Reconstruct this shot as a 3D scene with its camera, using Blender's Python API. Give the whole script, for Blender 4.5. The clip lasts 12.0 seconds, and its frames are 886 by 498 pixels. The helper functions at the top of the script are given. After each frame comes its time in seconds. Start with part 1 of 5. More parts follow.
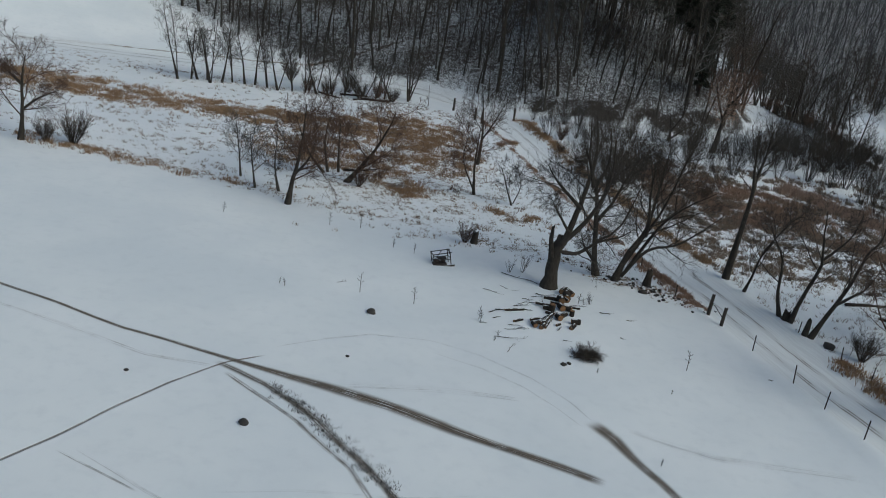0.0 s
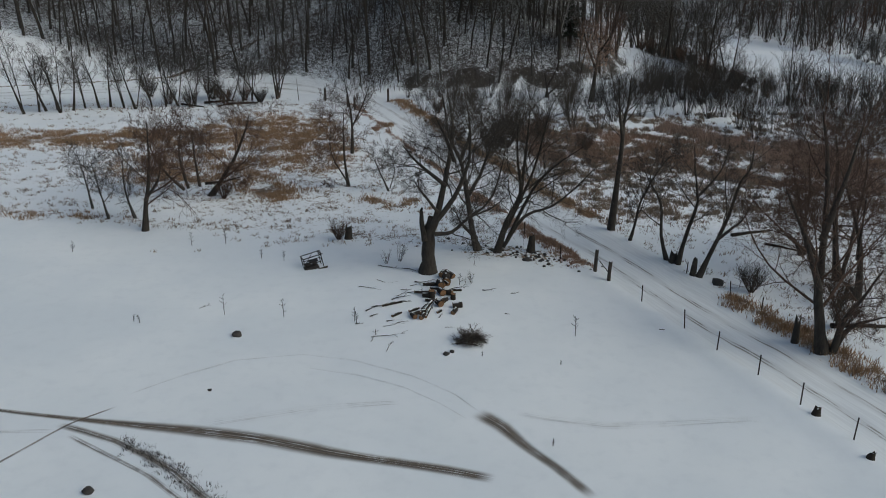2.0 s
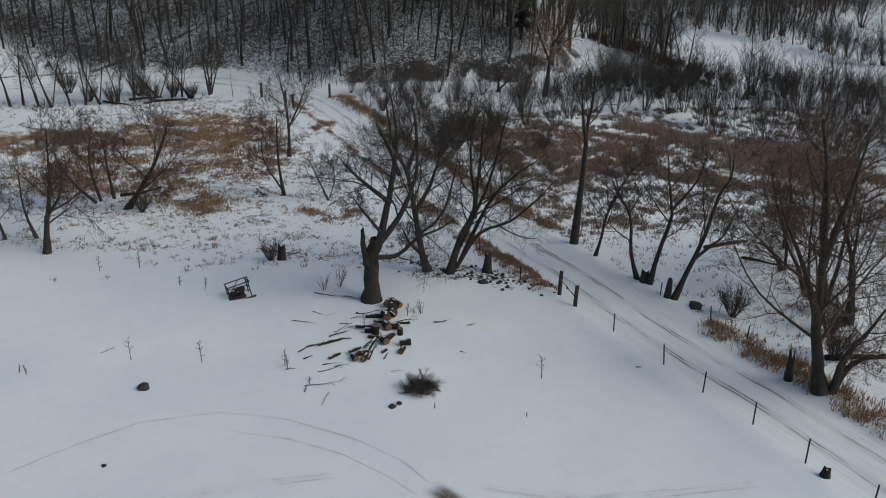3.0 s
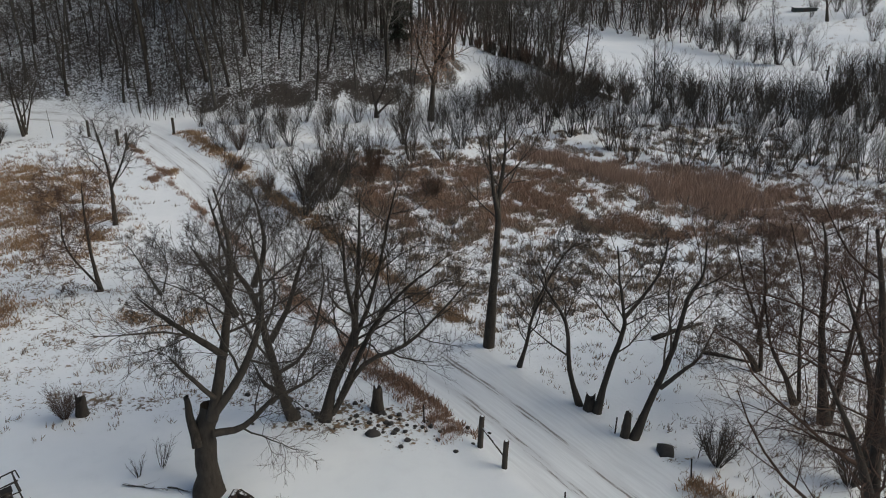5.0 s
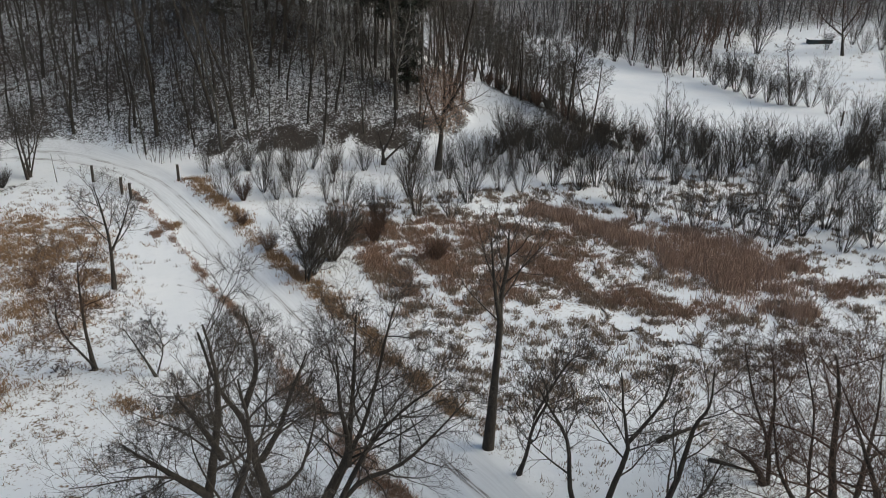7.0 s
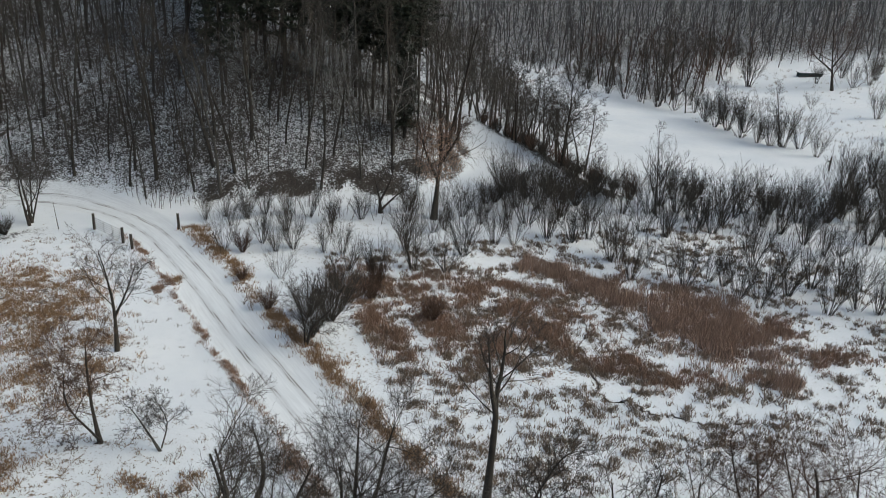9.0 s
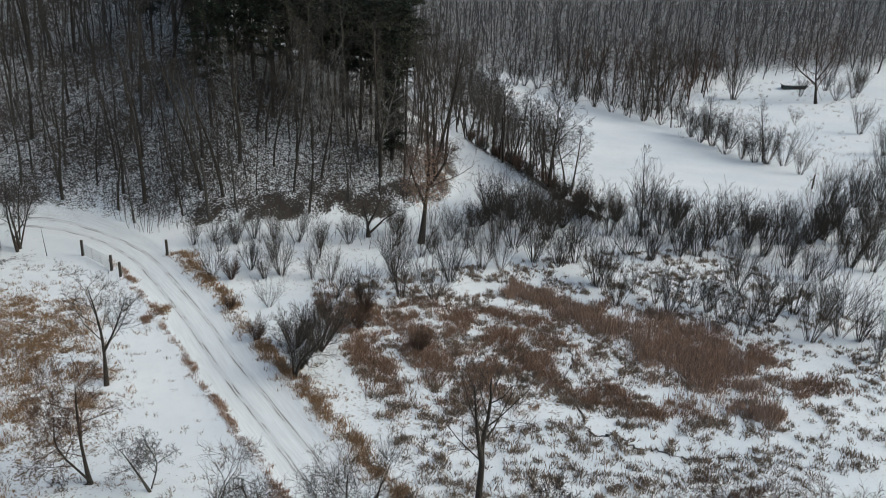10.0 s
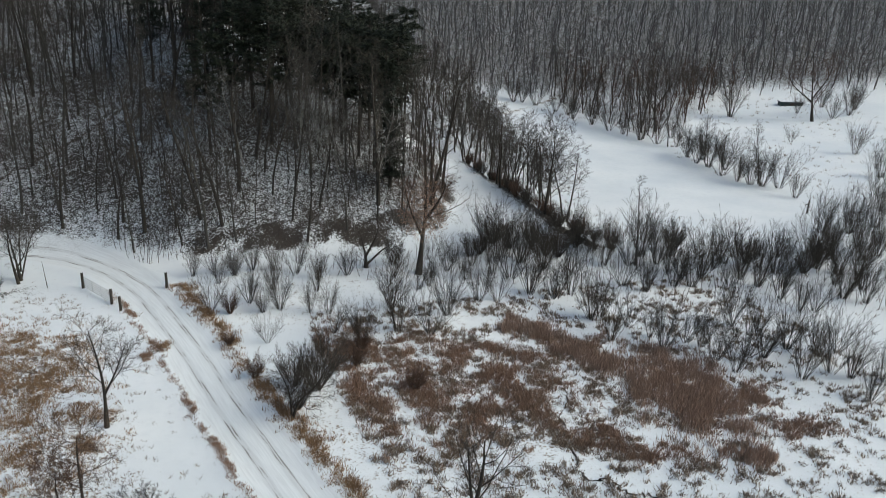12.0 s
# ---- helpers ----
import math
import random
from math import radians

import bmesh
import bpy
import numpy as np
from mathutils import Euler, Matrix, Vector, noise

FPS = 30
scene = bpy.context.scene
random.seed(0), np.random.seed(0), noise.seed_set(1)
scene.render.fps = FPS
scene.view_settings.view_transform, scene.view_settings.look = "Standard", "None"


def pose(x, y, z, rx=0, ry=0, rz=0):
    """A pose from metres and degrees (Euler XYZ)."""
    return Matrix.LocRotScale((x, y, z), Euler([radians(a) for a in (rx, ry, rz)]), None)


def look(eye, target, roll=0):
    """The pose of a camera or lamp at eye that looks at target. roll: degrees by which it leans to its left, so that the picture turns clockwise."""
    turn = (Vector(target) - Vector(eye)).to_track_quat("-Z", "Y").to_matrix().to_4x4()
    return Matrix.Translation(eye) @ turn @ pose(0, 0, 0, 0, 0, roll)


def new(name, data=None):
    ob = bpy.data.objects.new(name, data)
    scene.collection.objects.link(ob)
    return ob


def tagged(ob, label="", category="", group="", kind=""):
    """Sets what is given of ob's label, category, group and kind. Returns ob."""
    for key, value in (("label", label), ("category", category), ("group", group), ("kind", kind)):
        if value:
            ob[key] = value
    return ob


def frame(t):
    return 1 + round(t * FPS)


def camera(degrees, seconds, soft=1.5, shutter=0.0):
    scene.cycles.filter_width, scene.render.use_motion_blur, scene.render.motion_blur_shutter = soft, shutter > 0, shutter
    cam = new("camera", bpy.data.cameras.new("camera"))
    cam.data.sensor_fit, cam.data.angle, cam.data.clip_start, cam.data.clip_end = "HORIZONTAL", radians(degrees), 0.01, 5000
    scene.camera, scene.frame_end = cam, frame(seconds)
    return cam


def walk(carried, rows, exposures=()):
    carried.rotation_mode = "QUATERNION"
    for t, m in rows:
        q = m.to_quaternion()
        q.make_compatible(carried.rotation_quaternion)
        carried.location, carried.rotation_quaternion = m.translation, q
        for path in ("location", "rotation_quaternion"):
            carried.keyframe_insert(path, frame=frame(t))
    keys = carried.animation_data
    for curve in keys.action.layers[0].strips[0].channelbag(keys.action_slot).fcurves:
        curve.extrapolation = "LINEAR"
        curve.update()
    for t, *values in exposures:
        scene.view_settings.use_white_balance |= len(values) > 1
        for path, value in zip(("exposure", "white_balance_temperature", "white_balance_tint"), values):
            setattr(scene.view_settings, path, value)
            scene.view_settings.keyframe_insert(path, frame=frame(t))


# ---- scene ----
import collections

cam = camera(54.6, 12.0, 1.0)
# A drone climbs from 20 m to 31 m over a snowy field, then over the lane and the marsh behind it.
METRES, EYE, TILT, LEAN, TURN = 40.0, 20.0, -22.2, -7.35, 0.0
ROWS = [
    (0.0, 0.0, 0.0, 0.0, 0.0, 0.0, -0.0),
    (0.5, 0.0347, -0.0169, -0.0091, -0.9, 0.11, -3.5),
    (1.0, 0.0569, -0.0115, -0.0103, -0.7, -0.1, -2.62),
    (1.5, 0.0687, 0.0158, -0.0041, -2.11, -0.82, 4.76),
    (2.0, 0.077, 0.0614, 0.008, -5.23, -1.72, 9.82),
    (2.5, 0.088, 0.1248, 0.0247, -6.83, -2.39, 9.61),
    (3.0, 0.1035, 0.2044, 0.0451, -8.63, -3.06, 10.53),
    (3.5, 0.1237, 0.2965, 0.0684, -10.24, -3.69, 11.37),
    (5.5, 0.2133, 0.5569, 0.1735, -17.34, -5.25, 13.79),
    (6.0, 0.2248, 0.5596, 0.1979, -15.58, -4.84, 12.99),
    (6.5, 0.2324, 0.5534, 0.2231, -15.78, -4.69, 12.74),
    (7.0, 0.2355, 0.5451, 0.2493, -15.83, -4.5, 12.44),
    (9.0, 0.2397, 0.5139, 0.3491, -16.36, -4.16, 11.68),
    (9.5, 0.2437, 0.5065, 0.3759, -16.78, -4.19, 11.72),
    (10.0, 0.2489, 0.4993, 0.4016, -17.16, -4.22, 11.77),
    (10.5, 0.2543, 0.4922, 0.4267, -17.46, -4.25, 11.84),
    (11.0, 0.2594, 0.4846, 0.4522, -17.34, -4.19, 11.8),
    (11.5, 0.2624, 0.4801, 0.4663, -17.31, -4.13, 11.78),
    (12.0, 0.2632, 0.4796, 0.4701, -17.21, -4.1, 11.7),
]
EXPOSURES = [(0.0, -0.25, 6050, -2.0), (0.7, -0.31, 6100, -1.0), (1.5, -0.35, 6150, -0.5), (2.2, -0.26, 6200, 0.0), (3.5, -0.16, 6250, 1.0), (5.5, 0.18, 6700, 3.0), (7.0, 0.32, 6700, 2.0), (9.5, 0.33, 6450, 0.0), (12.0, 0.40, 6400, -1.0)]
walk(cam, [(t, pose(0, 0, EYE, TILT, LEAN, TURN) @ pose(METRES * x, METRES * y, METRES * z, 90 + pitch, roll, yaw)) for t, x, y, z, yaw, pitch, roll in ROWS], EXPOSURES)

# ---------- light: an overcast winter sky ----------
world = bpy.data.worlds.new("overcast_sky")
scene.world = world
world.use_nodes = True
wn, wl = world.node_tree.nodes, world.node_tree.links
sky = wn.new("ShaderNodeTexSky")
sky.sky_type = "NISHITA"
sky.sun_disc = False
sky.sun_elevation, sky.sun_rotation = radians(40), radians(120)
sky.air_density, sky.dust_density, sky.ozone_density = 1.0, 4.0, 1.0
wn["Background"].inputs["Strength"].default_value = 0.10
wl.new(sky.outputs["Color"], wn["Background"].inputs["Color"])
sun = new("sun", bpy.data.lights.new("sun", "SUN"))
sun.data.energy, sun.data.angle, sun.data.color = 0.9, radians(50), (1.0, 0.97, 0.93)
sun.matrix_world = look((46, -26, 44), (0, 0, 0))

# ---------- materials ----------
class Nodes:
    """A small writer of node trees."""

    def __init__(self, name):
        self.m = bpy.data.materials.new(name)
        self.m.use_nodes = True
        self.t = self.m.node_tree
        self.bsdf = self.t.nodes["Principled BSDF"]

    def put(self, socket, value):
        if isinstance(value, bpy.types.NodeSocket):
            self.t.links.new(value, socket)
        else:
            socket.default_value = value

    def attr(self, name):
        n = self.t.nodes.new("ShaderNodeAttribute")
        n.attribute_name = name
        return n.outputs["Fac"]

    def coord(self):
        return self.t.nodes.new("ShaderNodeTexCoord").outputs["Object"]

    def rand(self):
        return self.t.nodes.new("ShaderNodeObjectInfo").outputs["Random"]

    def island(self):
        return self.t.nodes.new("ShaderNodeNewGeometry").outputs["Random Per Island"]

    def noise(self, scale, detail=4.0, rough=0.55, vector=None, stretch=None):
        n = self.t.nodes.new("ShaderNodeTexNoise")
        n.inputs["Scale"].default_value, n.inputs["Detail"].default_value, n.inputs["Roughness"].default_value = scale, detail, rough
        v = vector or self.coord()
        if stretch:
            mp = self.t.nodes.new("ShaderNodeMapping")
            mp.inputs["Scale"].default_value = stretch
            self.put(mp.inputs["Vector"], v)
            v = mp.outputs["Vector"]
        self.put(n.inputs["Vector"], v)
        return n.outputs["Fac"]

    def math(self, op, a, b=0.0, c=0.0):
        n = self.t.nodes.new("ShaderNodeMath")
        n.operation = op
        for s, v in zip(n.inputs, (a, b, c)):
            self.put(s, v)
        return n.outputs[0]

    def step(self, v, lo, hi, out_lo=0.0, out_hi=1.0):
        n = self.t.nodes.new("ShaderNodeMapRange")
        n.interpolation_type = "SMOOTHSTEP"
        for k, x in (("Value", v), ("From Min", lo), ("From Max", hi), ("To Min", out_lo), ("To Max", out_hi)):
            self.put(n.inputs[k], x)
        return n.outputs["Result"]

    def mix(self, f, a, b):
        n = self.t.nodes.new("ShaderNodeMix")
        n.data_type = "RGBA"
        self.put(n.inputs["Factor"], f)
        for s, v in ((n.inputs[6], a), (n.inputs[7], b)):
            self.put(s, (*v, 1.0) if isinstance(v, tuple) else v)
        return n.outputs[2]

    def vec(self, x, y, z=0.0):
        n = self.t.nodes.new("ShaderNodeCombineXYZ")
        for s, v in zip(n.inputs, (x, y, z)):
            self.put(s, v)
        return n.outputs[0]

    def up(self):
        n = self.t.nodes.new("ShaderNodeSeparateXYZ")
        self.put(n.inputs[0], self.t.nodes.new("ShaderNodeNewGeometry").outputs["Normal"])
        return n.outputs["Z"]

    def done(self, colour, rough=0.8, bump=None, strength=0.4, depth=0.03, spec=0.3):
        self.put(self.bsdf.inputs["Base Color"], (*colour, 1.0) if isinstance(colour, tuple) else colour)
        self.put(self.bsdf.inputs["Roughness"], rough)
        self.bsdf.inputs["Specular IOR Level"].default_value = spec
        if bump is not None:
            b = self.t.nodes.new("ShaderNodeBump")
            b.inputs["Strength"].default_value, b.inputs["Distance"].default_value = strength, depth
            self.put(b.inputs["Height"], bump)
            self.put(self.bsdf.inputs["Normal"], b.outputs["Normal"])
        return self.m


def simple(name, dark, light, scale=6.0, rough=0.85, stretch=None, depth=0.02, snow=0.0, spread=0.25):
    """A surface of two tones, each object or island a little lighter or darker; snow: how much lies on what faces up."""
    n = Nodes(name)
    f = n.noise(scale, 6.0, 0.6, stretch=stretch)
    broad = n.noise(scale * 0.13, 2.0)
    v = n.math("ADD", n.math("MULTIPLY", n.island(), spread), n.math("ADD", n.math("MULTIPLY", f, 0.75), n.math("MULTIPLY", broad, 0.4)))
    c = n.mix(n.step(v, 0.35, 0.95), dark, light)
    if snow:
        top = n.math("ADD", n.up(), n.math("MULTIPLY", n.math("SUBTRACT", n.noise(3.0, 3.0), 0.5), 0.8))
        c = n.mix(n.step(top, 1.0 - snow, 1.12 - snow), c, (0.80, 0.82, 0.85))
    return n.done(c, rough, f, 0.5, depth)


BARK_DARK = simple("bark_dark", (0.013, 0.011, 0.0095), (0.055, 0.046, 0.038), 9.0, 0.9, (1, 1, 0.25), 0.03)
BARK_GREY = simple("bark_grey", (0.022, 0.020, 0.018), (0.085, 0.077, 0.068), 8.0, 0.9, (1, 1, 0.3), 0.02)
BARK_PALE = simple("bark_pale", (0.11, 0.105, 0.10), (0.34, 0.33, 0.31), 6.0, 0.85, (1, 1, 0.5), 0.01)
TWIG_DARK = simple("twig_dark", (0.017, 0.015, 0.013), (0.066, 0.055, 0.046), 3.0, 0.9, spread=0.5)
TWIG_RED = simple("twig_red", (0.028, 0.018, 0.014), (0.095, 0.060, 0.045), 3.0, 0.9, spread=0.5)
TWIG_GREY = simple("twig_grey", (0.019, 0.018, 0.017), (0.070, 0.065, 0.060), 3.0, 0.9, spread=0.5)
# far twigs: distance haze is painted in as a paler, bluer grey
TWIG_FAR = simple("twig_haze_grey", (0.040, 0.041, 0.043), (0.115, 0.113, 0.115), 2.0, 0.9, spread=0.7)
NEEDLE = simple("pine_needles", (0.006, 0.009, 0.0065), (0.021, 0.027, 0.016), 2.0, 0.7, spread=0.5)
GRASS_TAN = simple("grass_tan", (0.07, 0.046, 0.027), (0.24, 0.165, 0.10), 1.2, 0.9, spread=0.8)
GRASS_ORANGE = simple("grass_orange", (0.085, 0.056, 0.034), (0.33, 0.218, 0.135), 1.2, 0.9, spread=0.8)
GRASS_RUST = simple("grass_rust", (0.085, 0.056, 0.042), (0.33, 0.217, 0.160), 1.2, 0.9, spread=0.8)
GRASS_GREY = simple("grass_grey", (0.080, 0.063, 0.050), (0.27, 0.21, 0.162), 1.2, 0.9, spread=0.8)
REED = simple("reed_brown", (0.078, 0.057, 0.046), (0.40, 0.285, 0.225), 1.0, 0.9, spread=0.9)
WOOD_OLD = simple("old_wood", (0.018, 0.015, 0.013), (0.075, 0.062, 0.052), 9.0, 0.9, (1, 1, 0.2), 0.02, snow=0.12)
WOOD_CUT = simple("cut_wood", (0.10, 0.05, 0.024), (0.22, 0.125, 0.065), 14.0, 0.85, None, 0.01)
LOG_BARK = simple("log_bark", (0.008, 0.007, 0.006), (0.036, 0.028, 0.022), 8.0, 0.9, None, 0.03, snow=0.09)
STEEL = simple("rusty_steel", (0.012, 0.010, 0.009), (0.042, 0.034, 0.030), 12.0, 0.65, None, 0.004)
ZINC = simple("zinc_steel", (0.16, 0.165, 0.17), (0.32, 0.33, 0.34), 10.0, 0.5, None, 0.003)
STONE = simple("field_stone", (0.014, 0.013, 0.013), (0.055, 0.050, 0.047), 7.0, 0.9, None, 0.03)
TARP = simple("dark_green_boards", (0.012, 0.022, 0.024), (0.045, 0.065, 0.066), 4.0, 0.7, None, 0.01, snow=0.15)


def ground_material():
    n = Nodes("snowy_ground")
    fine, mid, broad = n.noise(5.5, 5.0, 0.6), n.noise(1.5, 5.0, 0.55), n.noise(0.11, 4.0, 0.55)
    tiny = n.noise(17.0, 4.0, 0.6)
    lump = n.math("ADD", n.math("MULTIPLY", fine, 0.6), n.math("MULTIPLY", mid, 0.4))
    snow = n.mix(n.step(broad, 0.3, 0.7), (0.74, 0.775, 0.815), (0.83, 0.85, 0.875))
    snow = n.mix(n.math("MULTIPLY", n.step(mid, 0.45, 0.8), 0.35), snow, (0.68, 0.71, 0.75))
    grass = n.mix(n.step(fine, 0.3, 0.7), (0.055, 0.038, 0.024), (0.20, 0.135, 0.08))
    rust = n.mix(n.step(tiny, 0.3, 0.7), (0.048, 0.035, 0.027), (0.16, 0.115, 0.086))
    leaf = n.mix(n.step(tiny, 0.35, 0.65), (0.020, 0.017, 0.015), (0.075, 0.060, 0.050))
    dirt = n.mix(n.step(fine, 0.3, 0.75), (0.045, 0.032, 0.022), (0.15, 0.108, 0.07))

    def shown(cover, value, soft=0.04):
        edge = n.math("SUBTRACT", 0.70, n.math("MULTIPLY", cover, 0.30))
        return n.step(value, n.math("SUBTRACT", edge, soft), n.math("ADD", edge, soft))

    rough_value = n.math("ADD", n.math("MULTIPLY", lump, 0.8), n.math("MULTIPLY", broad, 0.2))
    colour = n.mix(n.math("MULTIPLY", shown(n.attr("wild"), rough_value), n.step(n.attr("wild"), 0.0, 0.1)), snow, grass)
    colour = n.mix(n.math("MULTIPLY", shown(n.math("MULTIPLY", n.attr("brown"), 0.85), rough_value), n.step(n.attr("brown"), 0.0, 0.15)), colour, rust)
    litter_value = n.math("ADD", n.math("MULTIPLY", fine, 0.55), n.math("ADD", n.math("MULTIPLY", mid, 0.20), n.math("MULTIPLY", tiny, 0.25)))
    colour = n.mix(n.math("MULTIPLY", shown(n.attr("litter"), litter_value, 0.05), n.step(n.attr("litter"), 0.0, 0.1)), colour, leaf)
    # the lane: packed snow with two worn wheel lines
    lane, along = n.attr("lane"), n.attr("lane_along")
    drag = n.noise(1.0, 5.0, 0.6, n.vec(n.math("MULTIPLY", lane, 7.0), n.math("MULTIPLY", along, 0.35)))
    wob = n.math("MULTIPLY", n.math("SUBTRACT", n.noise(1.0, 2.0, 0.5, n.vec(0.0, n.math("MULTIPLY", along, 0.12))), 0.5), 0.5)
    off = n.math("ABSOLUTE", n.math("SUBTRACT", n.math("ABSOLUTE", n.math("ADD", lane, wob)), 0.72))
    on_lane = n.math("SUBTRACT", 1.0, n.step(n.math("ADD", n.math("ABSOLUTE", n.math("ADD", lane, 0.25)), n.math("MULTIPLY", mid, 0.5)), 2.3, 2.8))
    colour = n.mix(n.math("MULTIPLY", on_lane, 0.85), colour, n.mix(n.step(drag, 0.3, 0.75), (0.80, 0.825, 0.85), (0.67, 0.69, 0.715)))
    tread = n.math("ABSOLUTE", n.math("SUBTRACT", off, 0.10))
    broken = n.noise(1.0, 5.0, 0.65, n.vec(n.math("MULTIPLY", lane, 3.0), n.math("MULTIPLY", along, 0.30)))
    pressed = n.math("MULTIPLY", n.math("SUBTRACT", 1.0, n.step(off, 0.10, 0.34)), 0.35)
    colour = n.mix(n.math("MULTIPLY", pressed, on_lane), colour, (0.52, 0.53, 0.55))
    wheel = n.math("MULTIPLY", n.math("SUBTRACT", 1.0, n.step(tread, 0.02, 0.085)), n.step(broken, 0.47, 0.60))
    colour = n.mix(n.math("MULTIPLY", n.math("MULTIPLY", wheel, on_lane), 0.8), colour, (0.14, 0.12, 0.105))
    # wheel and sledge marks in the field
    relief = n.math("ADD", n.math("MULTIPLY", lump, n.math("ADD", 0.10, n.math("MULTIPLY", n.math("ADD", n.attr("wild"), n.attr("litter")), 1.2))), n.math("MULTIPLY", broad, 0.5))
    mud = n.mix(n.step(tiny, 0.4, 0.6), (0.028, 0.021, 0.015), (0.085, 0.06, 0.04))
    for name, half, soft, cover, depth in MARKS:
        d = n.attr("mark_" + name)
        s = n.attr("mark_" + name + "_along")
        worn = n.noise(1.0, 6.0, 0.7, n.vec(n.math("MULTIPLY", d, 17.0), n.math("MULTIPLY", s, 0.22)))
        ragged = n.math("ADD", n.math("ABSOLUTE", d), n.math("MULTIPLY", n.math("SUBTRACT", worn, 0.5), soft * 3.0))
        on = n.math("SUBTRACT", 1.0, n.step(ragged, half - soft, half + soft))
        on = n.math("MULTIPLY", on, n.math("MULTIPLY", n.step(s, 0.0, 0.8), n.math("SUBTRACT", 1.0, n.step(s, MARK_LONG[name] - 0.8, MARK_LONG[name]))))
        on = n.math("MULTIPLY", on, n.step(n.math("ADD", worn, n.math("MULTIPLY", mid, 0.3)), 0.75 - cover * 0.5, 0.9 - cover * 0.5))
        fringe = n.math("MULTIPLY", n.math("SUBTRACT", 1.0, n.step(ragged, half * 0.9, half * 1.9)), n.math("MULTIPLY", n.step(worn, 0.45, 0.7), n.math("MULTIPLY", n.step(s, 0.0, 0.8), n.math("SUBTRACT", 1.0, n.step(s, MARK_LONG[name] - 0.8, MARK_LONG[name])))))
        colour = n.mix(n.math("MULTIPLY", fringe, depth * 0.55), colour, dirt)
        streak = n.mix(n.step(worn, 0.36, 0.62), (0.17, 0.125, 0.085), mud)
        colour = n.mix(n.math("MULTIPLY", on, depth), colour, streak)
        relief = n.math("SUBTRACT", relief, n.math("MULTIPLY", on, 0.6))
    return n.done(colour, 0.75, relief, 0.5, 0.12, 0.25)

# ---------- the lie of the land ----------
def soft_plus(d, k):
    return np.where(d > 20 * k, d, k * np.log1p(np.exp(np.clip(d / k, -40, 40))))


def beyond(x, y, ax, ay, bx, by):
    """Metres to the left of the line from a to b."""
    dx, dy = bx - ax, by - ay
    return (dx * (y - ay) - dy * (x - ax)) / math.hypot(dx, dy)


def wood_depth(x, y):
    """Metres into the wooded hill behind the lane; below zero outside it."""
    front = beyond(x, y, 12, 106.3, 36, 103.9)
    left = beyond(x, y, -20, 119, 12, 106.3)
    right = np.minimum(np.minimum(beyond(x, y, 37, 103.8, 42.4, 108.6), beyond(x, y, 42.4, 108.6, 46.4, 120)), beyond(x, y, 46.4, 120, 60, 185))
    return np.minimum(np.minimum(front, left), right)


def far_depth(x, y):
    return beyond(x, y, 84, 187, 168, 173)


def left_depth(x, y):
    return beyond(x, y, -47, 99, -24, 113)


def smooth_line(points, steps=6):
    """A line of points rounded into a flowing curve."""
    out = []
    for i in range(len(points) - 1):
        a, b = np.array(points[i], float), np.array(points[i + 1], float)
        before = np.array(points[i - 1], float) if i else 2 * a - b
        after = np.array(points[i + 2], float) if i + 2 < len(points) else 2 * b - a
        for k in range(steps):
            t = k / steps
            out.append(tuple(0.5 * (2 * a + (b - before) * t + (2 * before - 5 * a + 4 * b - after) * t * t + (3 * a - before - 3 * b + after) * t ** 3)))
    return out + [tuple(map(float, points[-1]))]


LANE = smooth_line([(28, -30), (26.5, 10), (24.2, 28.7), (22.3, 37.7), (19.7, 50), (17.7, 58.5), (16.55, 65), (15.35, 70.8), (13.9, 78), (12.4, 86), (10.6, 93.5), (8.6, 100.5), (5.2, 107.5), (0, 112.2), (-8, 113.5), (-20, 110), (-40, 101), (-70, 88)], 2)
SIDE_LANE = smooth_line([(9.0, 100.6), (12.4, 103.6), (17.3, 103.7), (22.8, 103.2), (28.3, 102.3), (33.5, 102.0), (38.3, 102.9), (42.0, 104.9), (45.0, 108.3), (46.6, 112.3), (48.0, 117), (48.7, 121.5), (48.0, 126.5), (45.5, 131)], 3)
DAM = [(54.2, 97.5), (53.2, 101), (52.2, 106), (51.9, 111), (52.6, 117), (53.2, 123), (53.0, 130)]


def lateral(x, y, line):
    """For each point the signed distance to the side of a line of points, and the metres along it."""
    best = np.full(x.shape, 1e9)
    side, along = np.full(x.shape, 1e3), np.zeros(x.shape)
    run = 0.0
    for i, ((ax, ay), (bx, by)) in enumerate(zip(line, line[1:])):
        dx, dy = bx - ax, by - ay
        n = math.hypot(dx, dy)
        t = ((x - ax) * dx + (y - ay) * dy) / (n * n)
        tc = np.clip(t, 0.0, 1.0)
        d = np.hypot(x - ax - tc * dx, y - ay - tc * dy)
        cross = (dx * (y - ay) - dy * (x - ax)) / n
        past = ((t < 0) & (i == 0)) | ((t > 1) & (i == len(line) - 2))
        s = np.where(past, cross, np.where(cross > 0, d, -d))
        near = d < best
        best, side, along = np.where(near, d, best), np.where(near, s, side), np.where(near, run + np.where(past, t, tc) * n, along)
        run += n
    return side, along


def gap_to(x, y, line):
    """Metres to the nearest point of a line of points."""
    side, along = lateral(x, y, line)
    long = sum(math.hypot(c - a, d - b) for (a, b), (c, d) in zip(line, line[1:]))
    return np.hypot(side, np.maximum(0.0, np.maximum(-along, along - long)))


